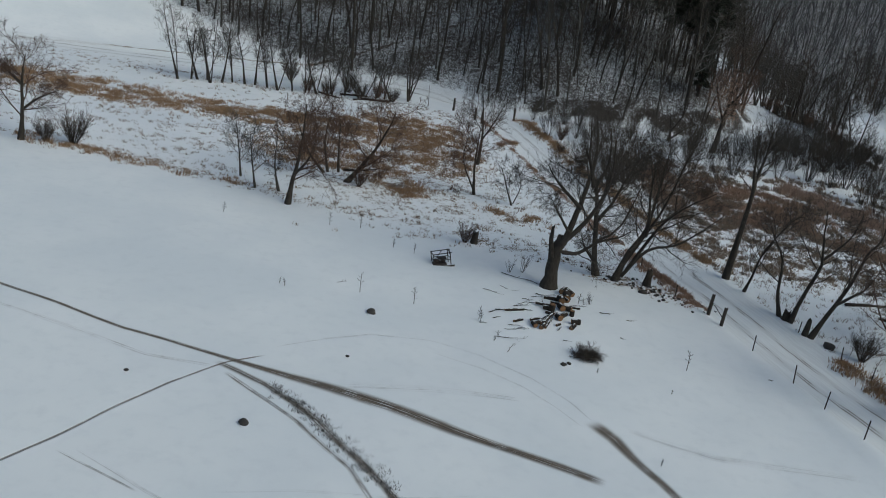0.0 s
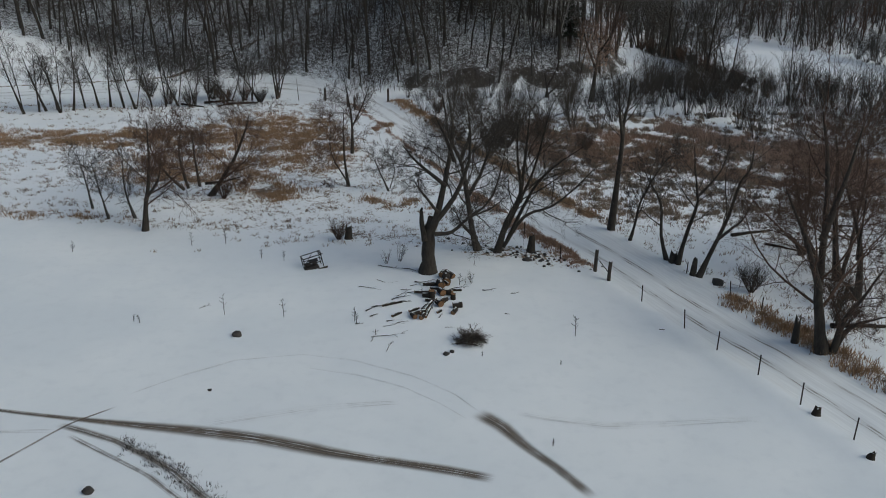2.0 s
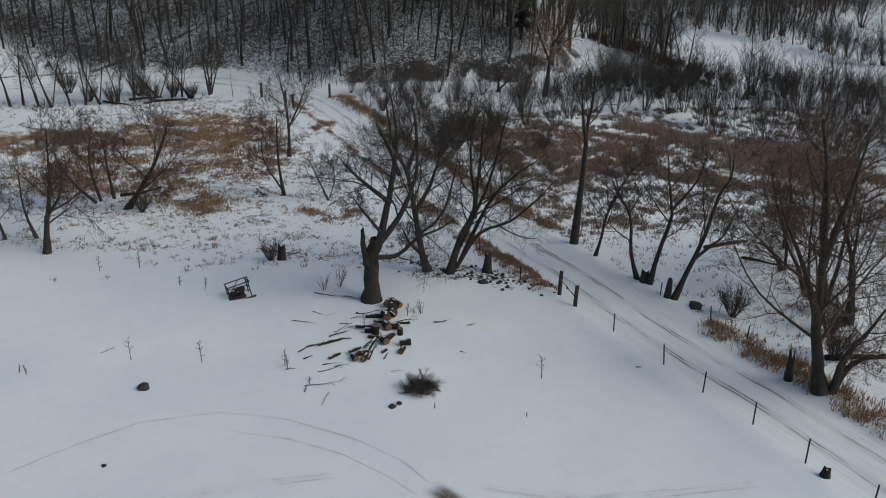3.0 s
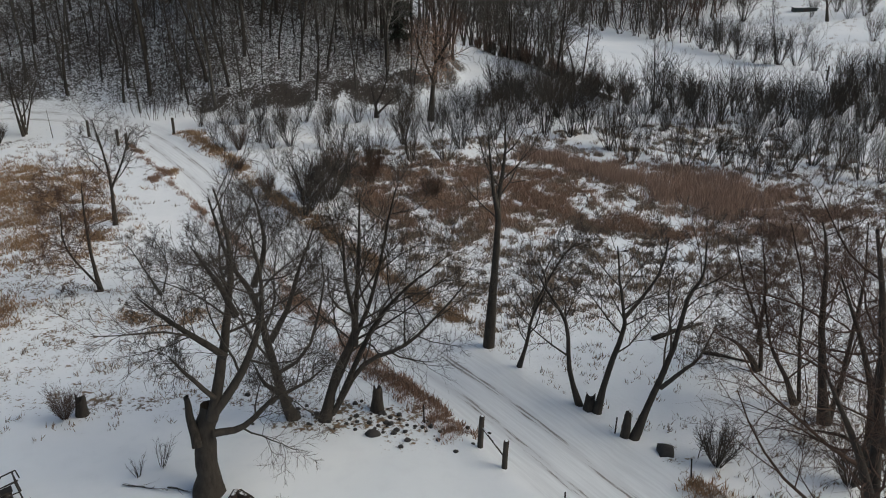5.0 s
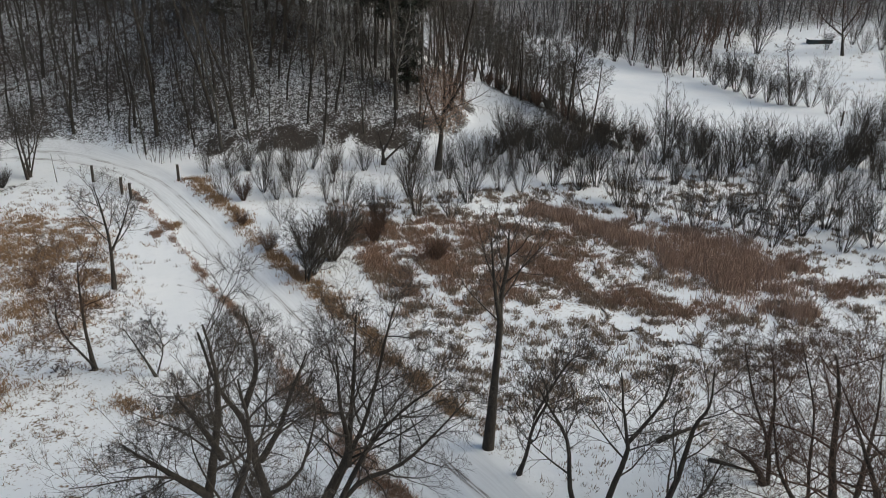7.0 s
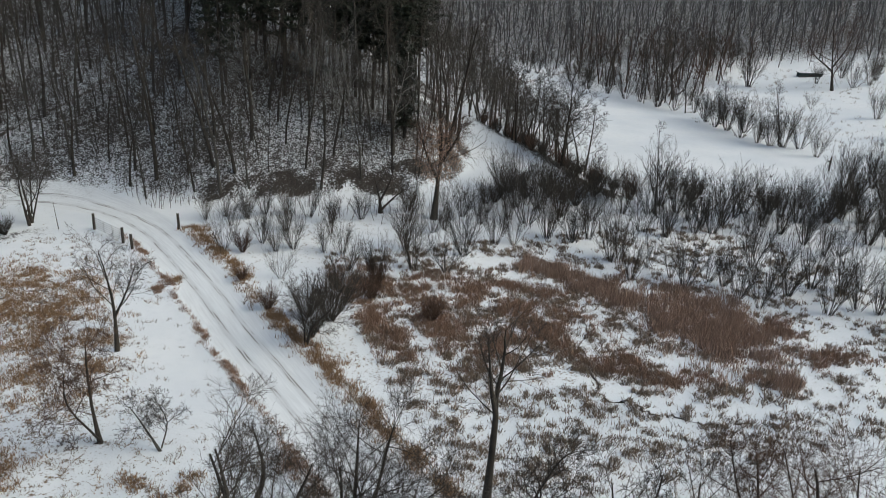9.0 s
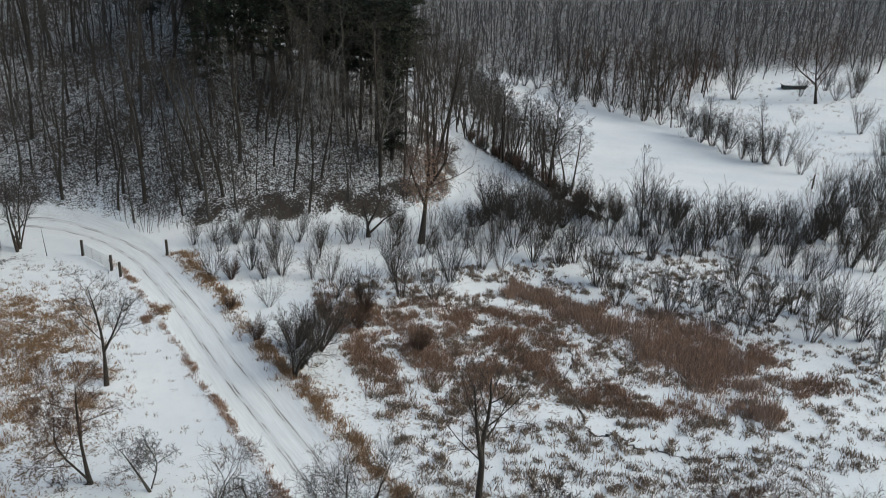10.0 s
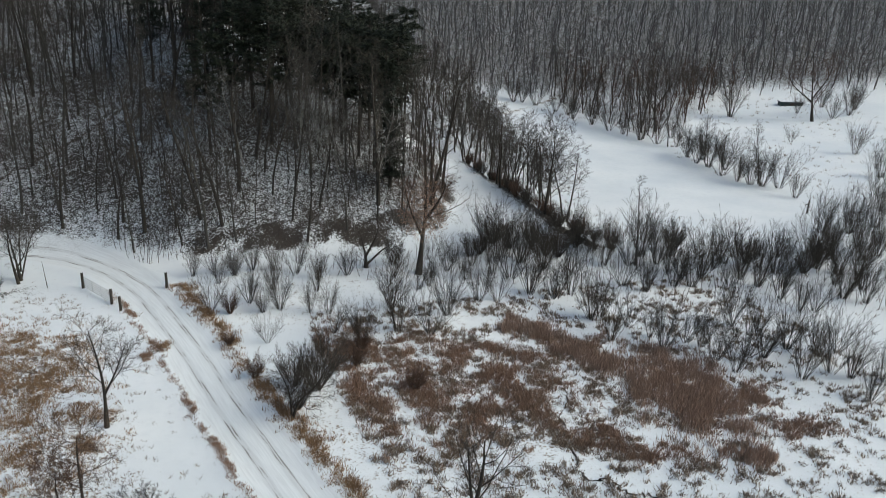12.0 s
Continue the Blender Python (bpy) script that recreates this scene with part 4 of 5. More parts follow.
hero("bare_tree", -23.1, 94.8, 14, SLIM, BARK_DARK, TWIG_GREY, 0.11, [[(0, -0.2), (-0.7, 3.5), (-1.5, 6.4)], [(0.1, 0.1), (0.3, 4.2), (0.6, 7.2)]], "slender bare tree in a row on the snow", "row of bare trees")
hero("bare_tree", -22.2, 96.2, 13, SLIM, BARK_DARK, TWIG_GREY, 0.11, [[(0, -0.2), (0.6, 3.6), (0.9, 8.5)]], "slender bare tree in a row on the snow", "row of bare trees")
hero("bare_tree", -19.9, 97.7, 11, SLIM, BARK_DARK, TWIG_GREY, 0.11, [[(0, -0.2), (-0.4, 3.1), (-1.1, 5.9)]], "slender bare tree in a row on the snow", "row of bare trees")
hero("bare_tree", -18.9, 98.4, 11, SLIM, BARK_DARK, TWIG_GREY, 0.11, [[(0, -0.2), (0.2, 3.3), (0.6, 6.5)]], "slender bare tree in a row on the snow", "row of bare trees")
hero("bare_tree", -16.1, 97.4, 9, SLIM, BARK_DARK, TWIG_GREY, 0.11, [[(0, -0.2), (-0.7, 3.2), (-1.2, 6.2)], [(0.1, 0.1), (0.9, 3.3), (1.7, 5.9)]], "slender bare tree in a row on the snow", "row of bare trees")
hero("bare_tree", -11.9, 99.6, 7, SLIM, BARK_DARK, TWIG_GREY, 0.11, [[(0, -0.2), (-1.1, 3.3), (-1.5, 6.8)], [(0.0, 0.5), (0.6, 3.8), (0.8, 6.4)]], "slender bare tree in a row on the snow", "row of bare trees")
hero("bare_tree", -6.5, 103.0, 4, SLIM, BARK_DARK, TWIG_GREY, 0.11, [[(0, -0.2), (-1.5, 1.9), (-3.2, 3.5)], [(0.1, 0.2), (0.9, 2.2), (1.4, 4.8)]], "slender bare tree in a row on the snow", "row of bare trees")
hero("bare_tree", -3.2, 102.3, 2, SLIM, BARK_DARK, TWIG_GREY, 0.11, [[(0, -0.2), (-1.5, 2.6), (-3.0, 4.7)]], "slender bare tree in a row on the snow", "row of bare trees")
hero("bare_tree", -1.3, 104.1, 1, SLIM, BARK_DARK, TWIG_GREY, 0.11, [[(0, -0.2), (-0.4, 3.4), (-0.1, 6.5)], [(-0.1, 1.4), (1.0, 3.3), (1.2, 6.0)]], "slender bare tree in a row on the snow", "row of bare trees")
hero("bare_tree", 6.1, 76.7, 3, CROOKED, BARK_DARK, TWIG_DARK, 0.13, [[(0, -0.2), (0.1, 2.9), (-0.1, 5.0), (-0.4, 6.7)], [(0.1, 2.5), (1.0, 4.4), (1.6, 6.2)]], "small bare tree on the snowy bank")
hero("bare_tree", 17.9, 74.7, -10, CROOKED, BARK_DARK, TWIG_DARK, 0.1, [[(0, -0.2), (0.6, 1.5), (1.6, 2.6), (2.7, 4.7)], [(0.0, 0.2), (-0.1, 2.3), (-0.9, 4.5)]], "crooked bare tree on the lane verge")
hero("bare_tree", -1.2, 105.0, 7, CROOKED, BARK_DARK, TWIG_DARK, 0.14, [[(0, -0.2), (-0.2, 2.7), (-0.6, 5.8)], [(0.1, 0.3), (1.0, 3.1), (2.1, 5.7)], [(0.1, 0.9), (0.4, 3.7), (0.8, 5.8)]], "bare tree with upswept limbs beside the gate")
hero("bare_tree", 29.8, 98.6, -16, CROOKED, BARK_DARK, TWIG_DARK, 0.2, [[(0, -0.2), (-0.1, 1.4), (-0.5, 3.2)], [(0.1, 0.4), (1.5, 1.7), (2.8, 2.6)], [(-0.1, 1.1), (0.9, 3.2), (1.3, 5.0)]], "stunted bare tree at the foot of the wood")
row_rng = random.Random(19)
for x, y in ((-25.3, 95.2), (-23.8, 96.4), (-21.2, 97.2), (-17.4, 98.0), (-14.6, 98.6), (-13.2, 99.2), (-10.2, 100.2), (-8.8, 101.0), (-5.2, 102.4), (-4.2, 103.2)):
    lean = [row_rng.uniform(-1.6, 1.6) for _ in range(3)]
    hero("bare_tree", x, y, 8, SLIM, BARK_DARK, TWIG_GREY, 0.08, [[(0, -0.2), (lean[0] * 0.4, 3.0), (lean[0], row_rng.uniform(5.2, 7.2))], [(0.05, 0.1), (lean[1] * 0.5, 2.6), (lean[1] * 1.2, 5.4)], [(0.0, 0.3), (lean[2] * 0.5, 2.4), (lean[2] * 1.2, 4.8)]], "slender many-stemmed bare tree in a row on the snow", "row of bare trees")
OAK = hero("oak_tree", 34.3, 96.0, -19, CROOKED, BARK_DARK, TWIG_RED, 0.26, [[(0, -0.2), (0.3, 3.8), (0.6, 6.7), (0.3, 10.5)], [(0.5, 5.6), (1.9, 7.9), (2.3, 9.3)], [(0.3, 3.8), (-1.0, 6.6), (-1.6, 8.8)]], "oak that kept part of its brown leaves")
plant("bare_tree", tree_meshes(181, 10.4, 0.17, ROUND, BARK_DARK, TWIG_DARK), TREE_PARTS, 52.3, 105.2, "round-crowned bare tree by the frozen pond", "tree", "", 40)
hero("bare_tree", 57.2, 93.6, -35, SLIM, BARK_GREY, TWIG_GREY, 0.12, [[(0, -0.2), (-0.2, 3.1), (-0.7, 8.2)]], "slender pale bare tree by the frozen pond")
hero("bare_tree", 100.5, 155.2, -35, WILLOW, BARK_DARK, TWIG_DARK, 0.25, [[(0, -0.2), (-0.7, 5.1), (-1.1, 13.0)], [(-0.5, 4.1), (1.5, 8.3), (3.5, 11.5)], [(-0.6, 3.6), (-3.9, 8.8)]], "broad bare tree on the far shore")
hero("bare_tree", 134.2, 152.7, -44, WILLOW, BARK_DARK, TWIG_RED, 0.25, [[(0, -0.2), (-0.9, 4.9), (-2.3, 13.3)], [(-0.8, 4.3), (1.2, 8.4), (1.8, 12.7)], [(-0.8, 3.8), (-4.6, 6.6), (-6.2, 9.7)]], "broad bare tree beside a shed")
leaf_rng = random.Random(9)
leaves = Soup()
for _ in range(2600):
    a, b, d = leaf_rng.uniform(0, 6.28), leaf_rng.uniform(-1, 1), leaf_rng.random() ** 0.4
    c = Vector((0.4 + 2.6 * d * math.cos(a) * math.sqrt(1 - b * b), 2.4 * d * math.sin(a) * math.sqrt(1 - b * b), 6.6 + 3.2 * d * b))
    u, v = [Vector((leaf_rng.uniform(-1, 1), leaf_rng.uniform(-1, 1), leaf_rng.uniform(-1, 1))) * 0.09 for _ in range(2)]
    leaves.tri(c - u, c + u, c + v)
part("foliage", leaves.mesh("foliage", GRASS_RUST), OAK, "withered brown oak leaves")

# trees on the bank between the side lane and the pond, and on its far shore
BANK_KINDS = [tree_meshes(260 + i, 7.5, 0.11, FOREST, BARK_DARK, (TWIG_DARK, TWIG_GREY)[i % 2], 0.12) for i in range(4)]
for i, (x, y) in enumerate(scatter(rng, 110, (48, 76, 107, 185), 1.7, lambda x, y: off_side_lane(x, y) > 2.3 and float(lake_cover(x, y)) < 0.05 and float(wood_depth(x, y)) < 3 and abs(x - (54.0 + 0.2 * (y - 108))) < 4.2 and (x - 52.3) ** 2 + (y - 106.2) ** 2 > 34)):
    plant("bank_tree", BANK_KINDS[i % 4], TREE_PARTS, x, y, "bare tree on the bank above the frozen pond", "tree", "trees on the pond bank", rng.uniform(0, 360), rng.uniform(0.8, 1.35))
SHRUB_KINDS = [shrub_meshes(300 + i, 4.3, (20, 26, 30, 18)[i % 4], (0.5, 0.7, 0.6, 0.85)[i % 4], (TWIG_DARK, TWIG_GREY, TWIG_DARK, TWIG_GREY)[i % 4]) for i in range(8)]
SHORE = [(99.7, 149.1), (94.0, 136.1), (93.2, 129.8), (92.0, 124.9), (92.3, 121.6), (92.8, 119.5), (93.7, 118.0), (95.2, 116.3), (93.9, 111.6), (92.9, 132.3), (93.7, 149.7), (94.9, 146.2), (96.7, 143.1), (95.0, 134.0), (94.6, 127.6), (95.4, 138.8), (94.2, 123.2),
         (80.5, 184.2), (84.8, 183.7), (89.1, 181.9), (90.5, 175.7), (90.9, 169.3), (91.9, 163.4), (92.2, 157.7), (93.1, 154.4), (87.0, 184.0), (91.6, 172.6)]
for i, (x, y) in enumerate(SHORE):
    plant("shore_shrub", SHRUB_KINDS[i % 8], SHRUB_PARTS, x, y, "bare shrub on the far shore of the frozen pond", "shrub", "shrubs on the far shore", rng.uniform(0, 360), 1.0 + 0.15 * (i % 4))
for i, (x, y, s) in enumerate(((121.8, 129.2, 1.3), (113.6, 116.1, 1.3), (122.2, 161.8, 1.9), (140.1, 153.6, 1.5), (145.2, 154.5, 1.7), (130.2, 179.1, 1.5), (126.0, 180.4, 1.5), (118, 140, 0.7), (137, 160, 1.0), (146, 163, 1.2), (150, 158, 1.3), (105, 108, 1.3), (110, 105, 1.2), (100, 103, 1.2))):
    plant("meadow_shrub", SHRUB_KINDS[i % 8], SHRUB_PARTS, x, y, "round bare shrub on the snowy meadow", "shrub", "shrubs on the meadow", i * 40, s)

for i, (x, y) in enumerate(scatter(rng, 60, (92, 175, 150, 205), 3.2, lambda x, y: -2 < float(far_depth(x, y)) < 9 or (float(far_depth(x, y)) < 0 and y > 152 + 0.75 * (x - 97)))):
    plant("valley_tree", (FOREST_KINDS + BANK_KINDS)[(i * 5) % 13], TREE_PARTS, x, y, "bare tree at the edge of the distant wood", "tree", "edge of the distant wood", rng.uniform(0, 360), rng.uniform(0.55, 0.9))
for i, (x, y) in enumerate(scatter(rng, 22, (94, 104, 118, 198), 2.4, lambda x, y: float(lake_cover(x, y)) < 0.1 and x < 95 + 0.08 * (y - 118))):
    plant("shore_tree", BANK_KINDS[i % 4], TREE_PARTS, x, y, "bare tree on the far shore of the frozen pond", "tree", "trees on the far shore", rng.uniform(0, 360), rng.uniform(0.7, 1.2))

# ---------- willow shrubs round the marsh ----------
FRONT_SHRUBS = [(46.1, 79.7), (48.9, 81.6), (46.4, 83.6), (49.6, 77.2), (49.7, 79.3), (52.1, 77.7), (52.9, 76.5), (52.5, 74.1), (52.8, 71.8), (55.5, 73.9), (56.6, 73.2), (59.5, 73.9), (57.0, 69.2), (60.1, 69.4), (60.9, 68.2), (59.5, 64.8), (63.0, 67.0), (63.3, 72.2), (61.2, 72.4), (58.0, 79.3), (59.6, 77.5)]
MID_SHRUBS = [(29.0, 85.8), (31.5, 84.5), (29.7, 89.8), (34.1, 87.4), (37.9, 89.4), (39.6, 89.0), (43.2, 89.8), (45.2, 88.4), (47.0, 88.7), (53.0, 89.3), (54.6, 87.7), (58.2, 88.2), (60.0, 87.9), (64.2, 87.3), (66.8, 86.2), (67.0, 83.2), (66.4, 80.0), (67.8, 79.6), (72.9, 81.4), (74.2, 79.8), (47.4, 83.9)]
BACK_SHRUBS = [(53.8, 94.2), (56.4, 93.7), (59.0, 95.7), (59.8, 93.7), (59.6, 91.4), (60.3, 89.8), (62.4, 89.5), (65.4, 91.6), (66.4, 88.5), (49.3, 92.8), (47.0, 94.4), (45.4, 96.4), (53.6, 96.5), (78.5, 92.0), (81.7, 92.7), (85.6, 91.8), (85.9, 89.7), (73.7, 89.2), (77.5, 86.8), (70.9, 88.6), (43.4, 97.5), (42.6, 92.9), (89.3, 97.3), (94.0, 98.0), (85.8, 98.2), (89.6, 92.5)]
VERGE_SHRUBS = [(15.8, 98.3), (14.6, 93.0), (18.7, 91.5), (20.2, 91.7), (22.6, 90.7), (23.8, 86.8), (20.3, 95.5), (17.9, 93.6), (24.1, 89.9), (18.2, 86.4), (25.6, 84.5), (17.4, 99.6), (24.1, 94.4)]
FOOT_SHRUBS = [(13.8, 100.9), (15.6, 101.2), (17.4, 100.2), (19.2, 100.7), (21.1, 100.0), (22.9, 98.5), (24.6, 96.7), (27.6, 97.3), (31.8, 95.7), (38.6, 97.8), (40.8, 98.8), (43.2, 99.9), (44.9, 98.0), (33.1, 92.8), (34.4, 93.2), (38.2, 93.7), (41.4, 94.4), (36.4, 99.2), (32.6, 98.8), (37.2, 96.0), (40.0, 96.6)]
EXTRA = scatter(rng, 30, (40, 100, 60, 104), 2.0, lambda x, y: 0 < y - (97 - 0.40 * (x - 40)) < 10 and float(wood_depth(x, y)) < -1 and float(lake_cover(x, y)) < 0.1 and off_side_lane(x, y) > 3.0, FRONT_SHRUBS + MID_SHRUBS + BACK_SHRUBS)
for places, low, high in ((FRONT_SHRUBS, 0.75, 1.1), (MID_SHRUBS, 0.75, 1.15), (BACK_SHRUBS, 1.0, 1.45), (VERGE_SHRUBS, 0.55, 0.95), (FOOT_SHRUBS, 0.5, 0.95), (EXTRA, 0.6, 1.3)):
    for i, (x, y) in enumerate(places):
        plant("willow_shrub", SHRUB_KINDS[(i * 3) % 8], SHRUB_PARTS, x, y, "bare many-stemmed willow shrub in the snow", "shrub", "willow shrubs by the marsh", rng.uniform(0, 360), rng.uniform(low, high))
saplings("marsh_thicket", "thin bare willow shoots along the edge of the marsh", scatter(rng, 420, (18, 90, 62, 104), 0.4, lambda x, y: -2 < y - (93 - 0.40 * (x - 40)) < 10 and float(wood_depth(x, y)) < -1 and float(lake_cover(x, y)) < 0.1 and off_side_lane(x, y) > 2.2), 2.4, 33, TWIG_DARK)
DENSE_KINDS = [shrub_meshes(330 + i, 2.6, 44, 0.8, (TWIG_DARK, TWIG_RED)[i]) for i in range(2)]
for x, y, k, s, label in ((20.4, 78.1, 0, 1.6, "dense dark bare shrub beside the lane"), (19.0, 79.2, 0, 1.2, "dense dark bare shrub beside the lane"), (27.4, 76.3, 1, 0.85, "low russet shrub at the edge of the marsh"), (-24.8, 61.4, 0, 1.0, "dense dark shrub at the field edge"),
                          (-26.6, 60.9, 0, 0.7, "dense dark shrub at the field edge"), (4.1, 52.4, 1, 0.55, "small russet shrub round a stump"), (26.0, 41.6, 0, 0.7, "bare shrub beside the lane"), (16.0, 92.0, 1, 0.8, "russet shrub on the lane verge"), (-3.8, 62.6, 1, 0.6, "low russet shrub under a willow"),
                          (16.4, 81.0, 1, 0.75, "russet shrub on the lane verge"), (15.2, 86.4, 1, 0.5, "russet shrub on the lane verge"), (18.5, 75.7, 0, 1.0, "dense dark bare shrub beside the lane"), (25.2, 83.3, 1, 0.8, "russet shrub at the edge of the marsh"), (24.2, 81, 1, 0.8, "russet shrub at the edge of the marsh"), (22, 83.5, 1, 0.7, "russet shrub at the edge of the marsh"), (-10.7, 99.6, 0, 0.9, "dark tangled shrub under the row of trees"), (-13.1, 100.8, 0, 0.8, "dark tangled shrub under the row of trees"), (-3.1, 101.9, 0, 0.7, "dark tangled shrub under the row of trees"), (-7.0, 100.8, 0, 1.0, "dark tangled shrub under the row of trees"), (-8.6, 104.2, 0, 1.1, "dark tangled shrub under the row of trees"), (-15.9, 105.6, 0, 1.0, "dark tangled shrub under the row of trees"), (-5.0, 103.4, 1, 0.8, "russet tangled shrub under the row of trees"), (29.5, 39, 0, 0.8, "bare thorny shrub under the trees"), (28.0, 36.5, 0, 0.8, "bare thorny shrub under the trees"),
                          (53.5, 111, 1, 0.8, "brown shrub on the pond bank"), (54.2, 107.5, 1, 0.9, "brown shrub on the pond bank"), (54.5, 116, 1, 0.9, "brown shrub on the pond bank"), (55.4, 103, 1, 1.0, "brown shrub on the pond bank"), (54.6, 121, 1, 0.9, "brown shrub on the pond bank"), (52.6, 98.2, 0, 1.2, "dense dark shrub below the side lane"), (48.6, 100.4, 0, 1.2, "dense dark shrub below the side lane"), (50.1, 97.3, 0, 1.3, "dense dark shrub below the side lane"), (49, 98, 0, 1.1, "dense dark shrub below the side lane"), (57, 98, 1, 1.2, "brown shrub below the side lane"), (64, 97, 0, 1.2, "dense dark shrub below the side lane"), (70, 92, 0, 1.3, "dense dark shrub by the frozen pond"), (74, 88, 0, 1.3, "dense dark shrub by the frozen pond"), (78, 90, 0, 1.3, "dense dark shrub by the frozen pond"), (44.6, 101.6, 0, 0.9, "dark tangled shrub below the side lane"), (46.6, 103.2, 1, 0.7, "brown shrub below the side lane"), (45.8, 100.2, 0, 1.0, "dense dark shrub below the side lane"), (42, 99.2, 0, 0.9, "dense dark shrub below the side lane")):
    plant("dense_shrub", DENSE_KINDS[k], SHRUB_PARTS, x, y, label, "shrub", "", x * 33, s)

dam_rng = random.Random(27)
for i, (x, y) in enumerate(smooth_line(DAM, 5)):
    plant("hedge_shrub", DENSE_KINDS[(i * 2 + i // 3) % 2], SHRUB_PARTS, x + dam_rng.uniform(-0.7, 0.7), y + dam_rng.uniform(-0.5, 0.5), "dark brown bare hedge shrub on the pond dam", "shrub", "hedge on the pond dam", i * 47, 0.5 + 0.1 * (i % 4))


# ---------- dry grass and reeds ----------
def sown(seed, n, box, density, clump=0.0):
    """Places strewn by a density from 0 to 1, gathered into clumps."""
    r = np.random.default_rng(seed)
    x, y = r.uniform(box[0], box[1], n), r.uniform(box[2], box[3], n)
    d, dice = density(x, y), r.random(n)
    some = dice < 1.6 * d
    x, y, d, dice = x[some], y[some], d[some], dice[some]
    if clump:
        c = np.array([noise.noise(Vector((a * 0.45, b * 0.45, seed))) + 0.5 * noise.noise(Vector((a * 1.5, b * 1.5, seed))) for a, b in zip(x, y)])
        d = d * np.clip(0.5 + clump * c, 0, 1.6)
    keep = dice < d
    return x[keep], y[keep]


def reed_density(x, y):
    c = np.zeros_like(x)
    for cx, cy, rx, ry, turn, strength in REEDS:
        c = np.maximum(c, blob(x, y, cx, cy, rx, ry, turn, 0.45))
    return 0.9 * c


def verge(x, y, left, right):
    """Places on the lane's left or right verge."""
    s = lateral(x, y, LANE)[0]
    return ((s > 1.9) & (s < 3.6) & left) | ((s < -1.9) & (s > -5.2) & right)


x, y = sown(41, 130000, (28, 56, 56, 90), reed_density, 0.9)
blades("reed_bed", "brown dry reeds standing in the frozen marsh", x, y, -0.03, np.full(len(x), 0.75), 0.022, 0.45, REED, 42, 4, 0.12)
x, y = sown(43, 24000, (22, 64, 54, 90), lambda x, y: wild_cover(x, y) * np.where(x > 44, 0.6, 0.95), 1.6)
blades("marsh_grass", "grey-brown tufts of dry grass in the snowy marsh", x, y, -0.02, np.full(len(x), 0.33), 0.026, 1.0, GRASS_GREY, 44, 26, 0.16)
x, y = sown(45, 70000, (22, 64, 54, 92), lambda x, y: 0.95 * brown_cover(x, y) * (1 - reed_density(x, y)), 1.5)
blades("marsh_sedge", "rust-brown sedge in the snowy marsh", x, y, -0.02, np.full(len(x), 0.42), 0.024, 0.9, GRASS_RUST, 46, 15, 0.17)
x, y = sown(47, 80000, (-46, 12, 58, 100), lambda x, y: 0.85 * brown_cover(x, y) * ~verge(x, y, True, True), 1.2)
blades("meadow_grass", "tan dry grass in the snowy meadow", x, y, -0.02, np.full(len(x), 0.29), 0.026, 1.1, GRASS_ORANGE, 48, 14, 0.19)
x, y = sown(49, 34000, (-46, 14, 50, 100), lambda x, y: 0.8 * wild_cover(x, y), 1.2)
blades("meadow_tufts", "scattered tufts of dry grass in the snowy meadow", x, y, -0.02, np.full(len(x), 0.2), 0.022, 1.1, GRASS_GREY, 50, 10, 0.12)
x, y = sown(51, 280000, (4, 32, 14, 104), lambda x, y: brown_cover(x, y) * verge(x, y, False, True), 0.8)
blades("verge_grass", "thick tan and brown dry grass along the verge of the lane", x, y, -0.02, np.full(len(x), 0.36), 0.024, 0.9, GRASS_ORANGE, 52, 9, 0.16)
x, y = sown(57, 240000, (4, 24, 44, 104), lambda x, y: 0.8 * brown_cover(x, y) * verge(x, y, True, False), 0.9)
blades("verge_stubble", "low dark broken stubble along the verge of the lane", x, y, -0.02, np.full(len(x), 0.28), 0.022, 0.8, GRASS_RUST, 58, 12, 0.1)
x, y = sown(53, 20000, (20, 44, 34, 60), lambda x, y: 0.5 * wild_cover(x, y), 1.0)
blades("bank_grass", "sparse dry grass in the snow under the trees", x, y, -0.02, np.full(len(x), 0.24), 0.02, 1.0, GRASS_GREY, 54, 8, 0.12)
x, y = sown(55, 30000, (62, 150, 60, 175), lambda x, y: 0.35 * wild_cover(x, y), 1.0)
blades("far_grass", "sparse dry grass on the far meadow", x, y, -0.02, np.full(len(x), 0.4), 0.03, 0.9, GRASS_GREY, 56, 7, 0.2)


# ---------- things in the field ----------
def lump_mesh(seed, r, material, flat=0.7, rough=0.25):
    """An uneven rounded lump."""
    bm = bmesh.new()
    bmesh.ops.create_icosphere(bm, subdivisions=2, radius=r)
    for v in bm.verts:
        n = noise.noise(v.co * (1.4 / r) + Vector((seed * 3.1, seed, 0)))
        v.co *= 1 + rough * 1.6 * n
        v.co.z *= flat
    me = bpy.data.meshes.new("lump")
    bm.to_mesh(me)
    bm.free()
    me.polygons.foreach_set("use_smooth", np.ones(len(me.polygons), bool))
    me.materials.append(material)
    return me


def laid(name, data, x, y, label, category, group="", turn=0.0, lift=0.0, tilt=0.0, scale=1.0):
    ob = new(name, data)
    ob.location = (x, y, ground_z(x, y) + lift)
    ob.rotation_euler = (radians(tilt), 0, radians(turn))
    ob.scale = (scale, scale, scale)
    return tagged(ob, label, category, group)


def box_bm(bm, x0, x1, y0, y1, z0, z1):
    m = Matrix.Translation(((x0 + x1) / 2, (y0 + y1) / 2, (z0 + z1) / 2)) @ Matrix.Diagonal((x1 - x0, y1 - y0, z1 - z0, 1))
    return bmesh.ops.create_cube(bm, size=1.0, matrix=m)


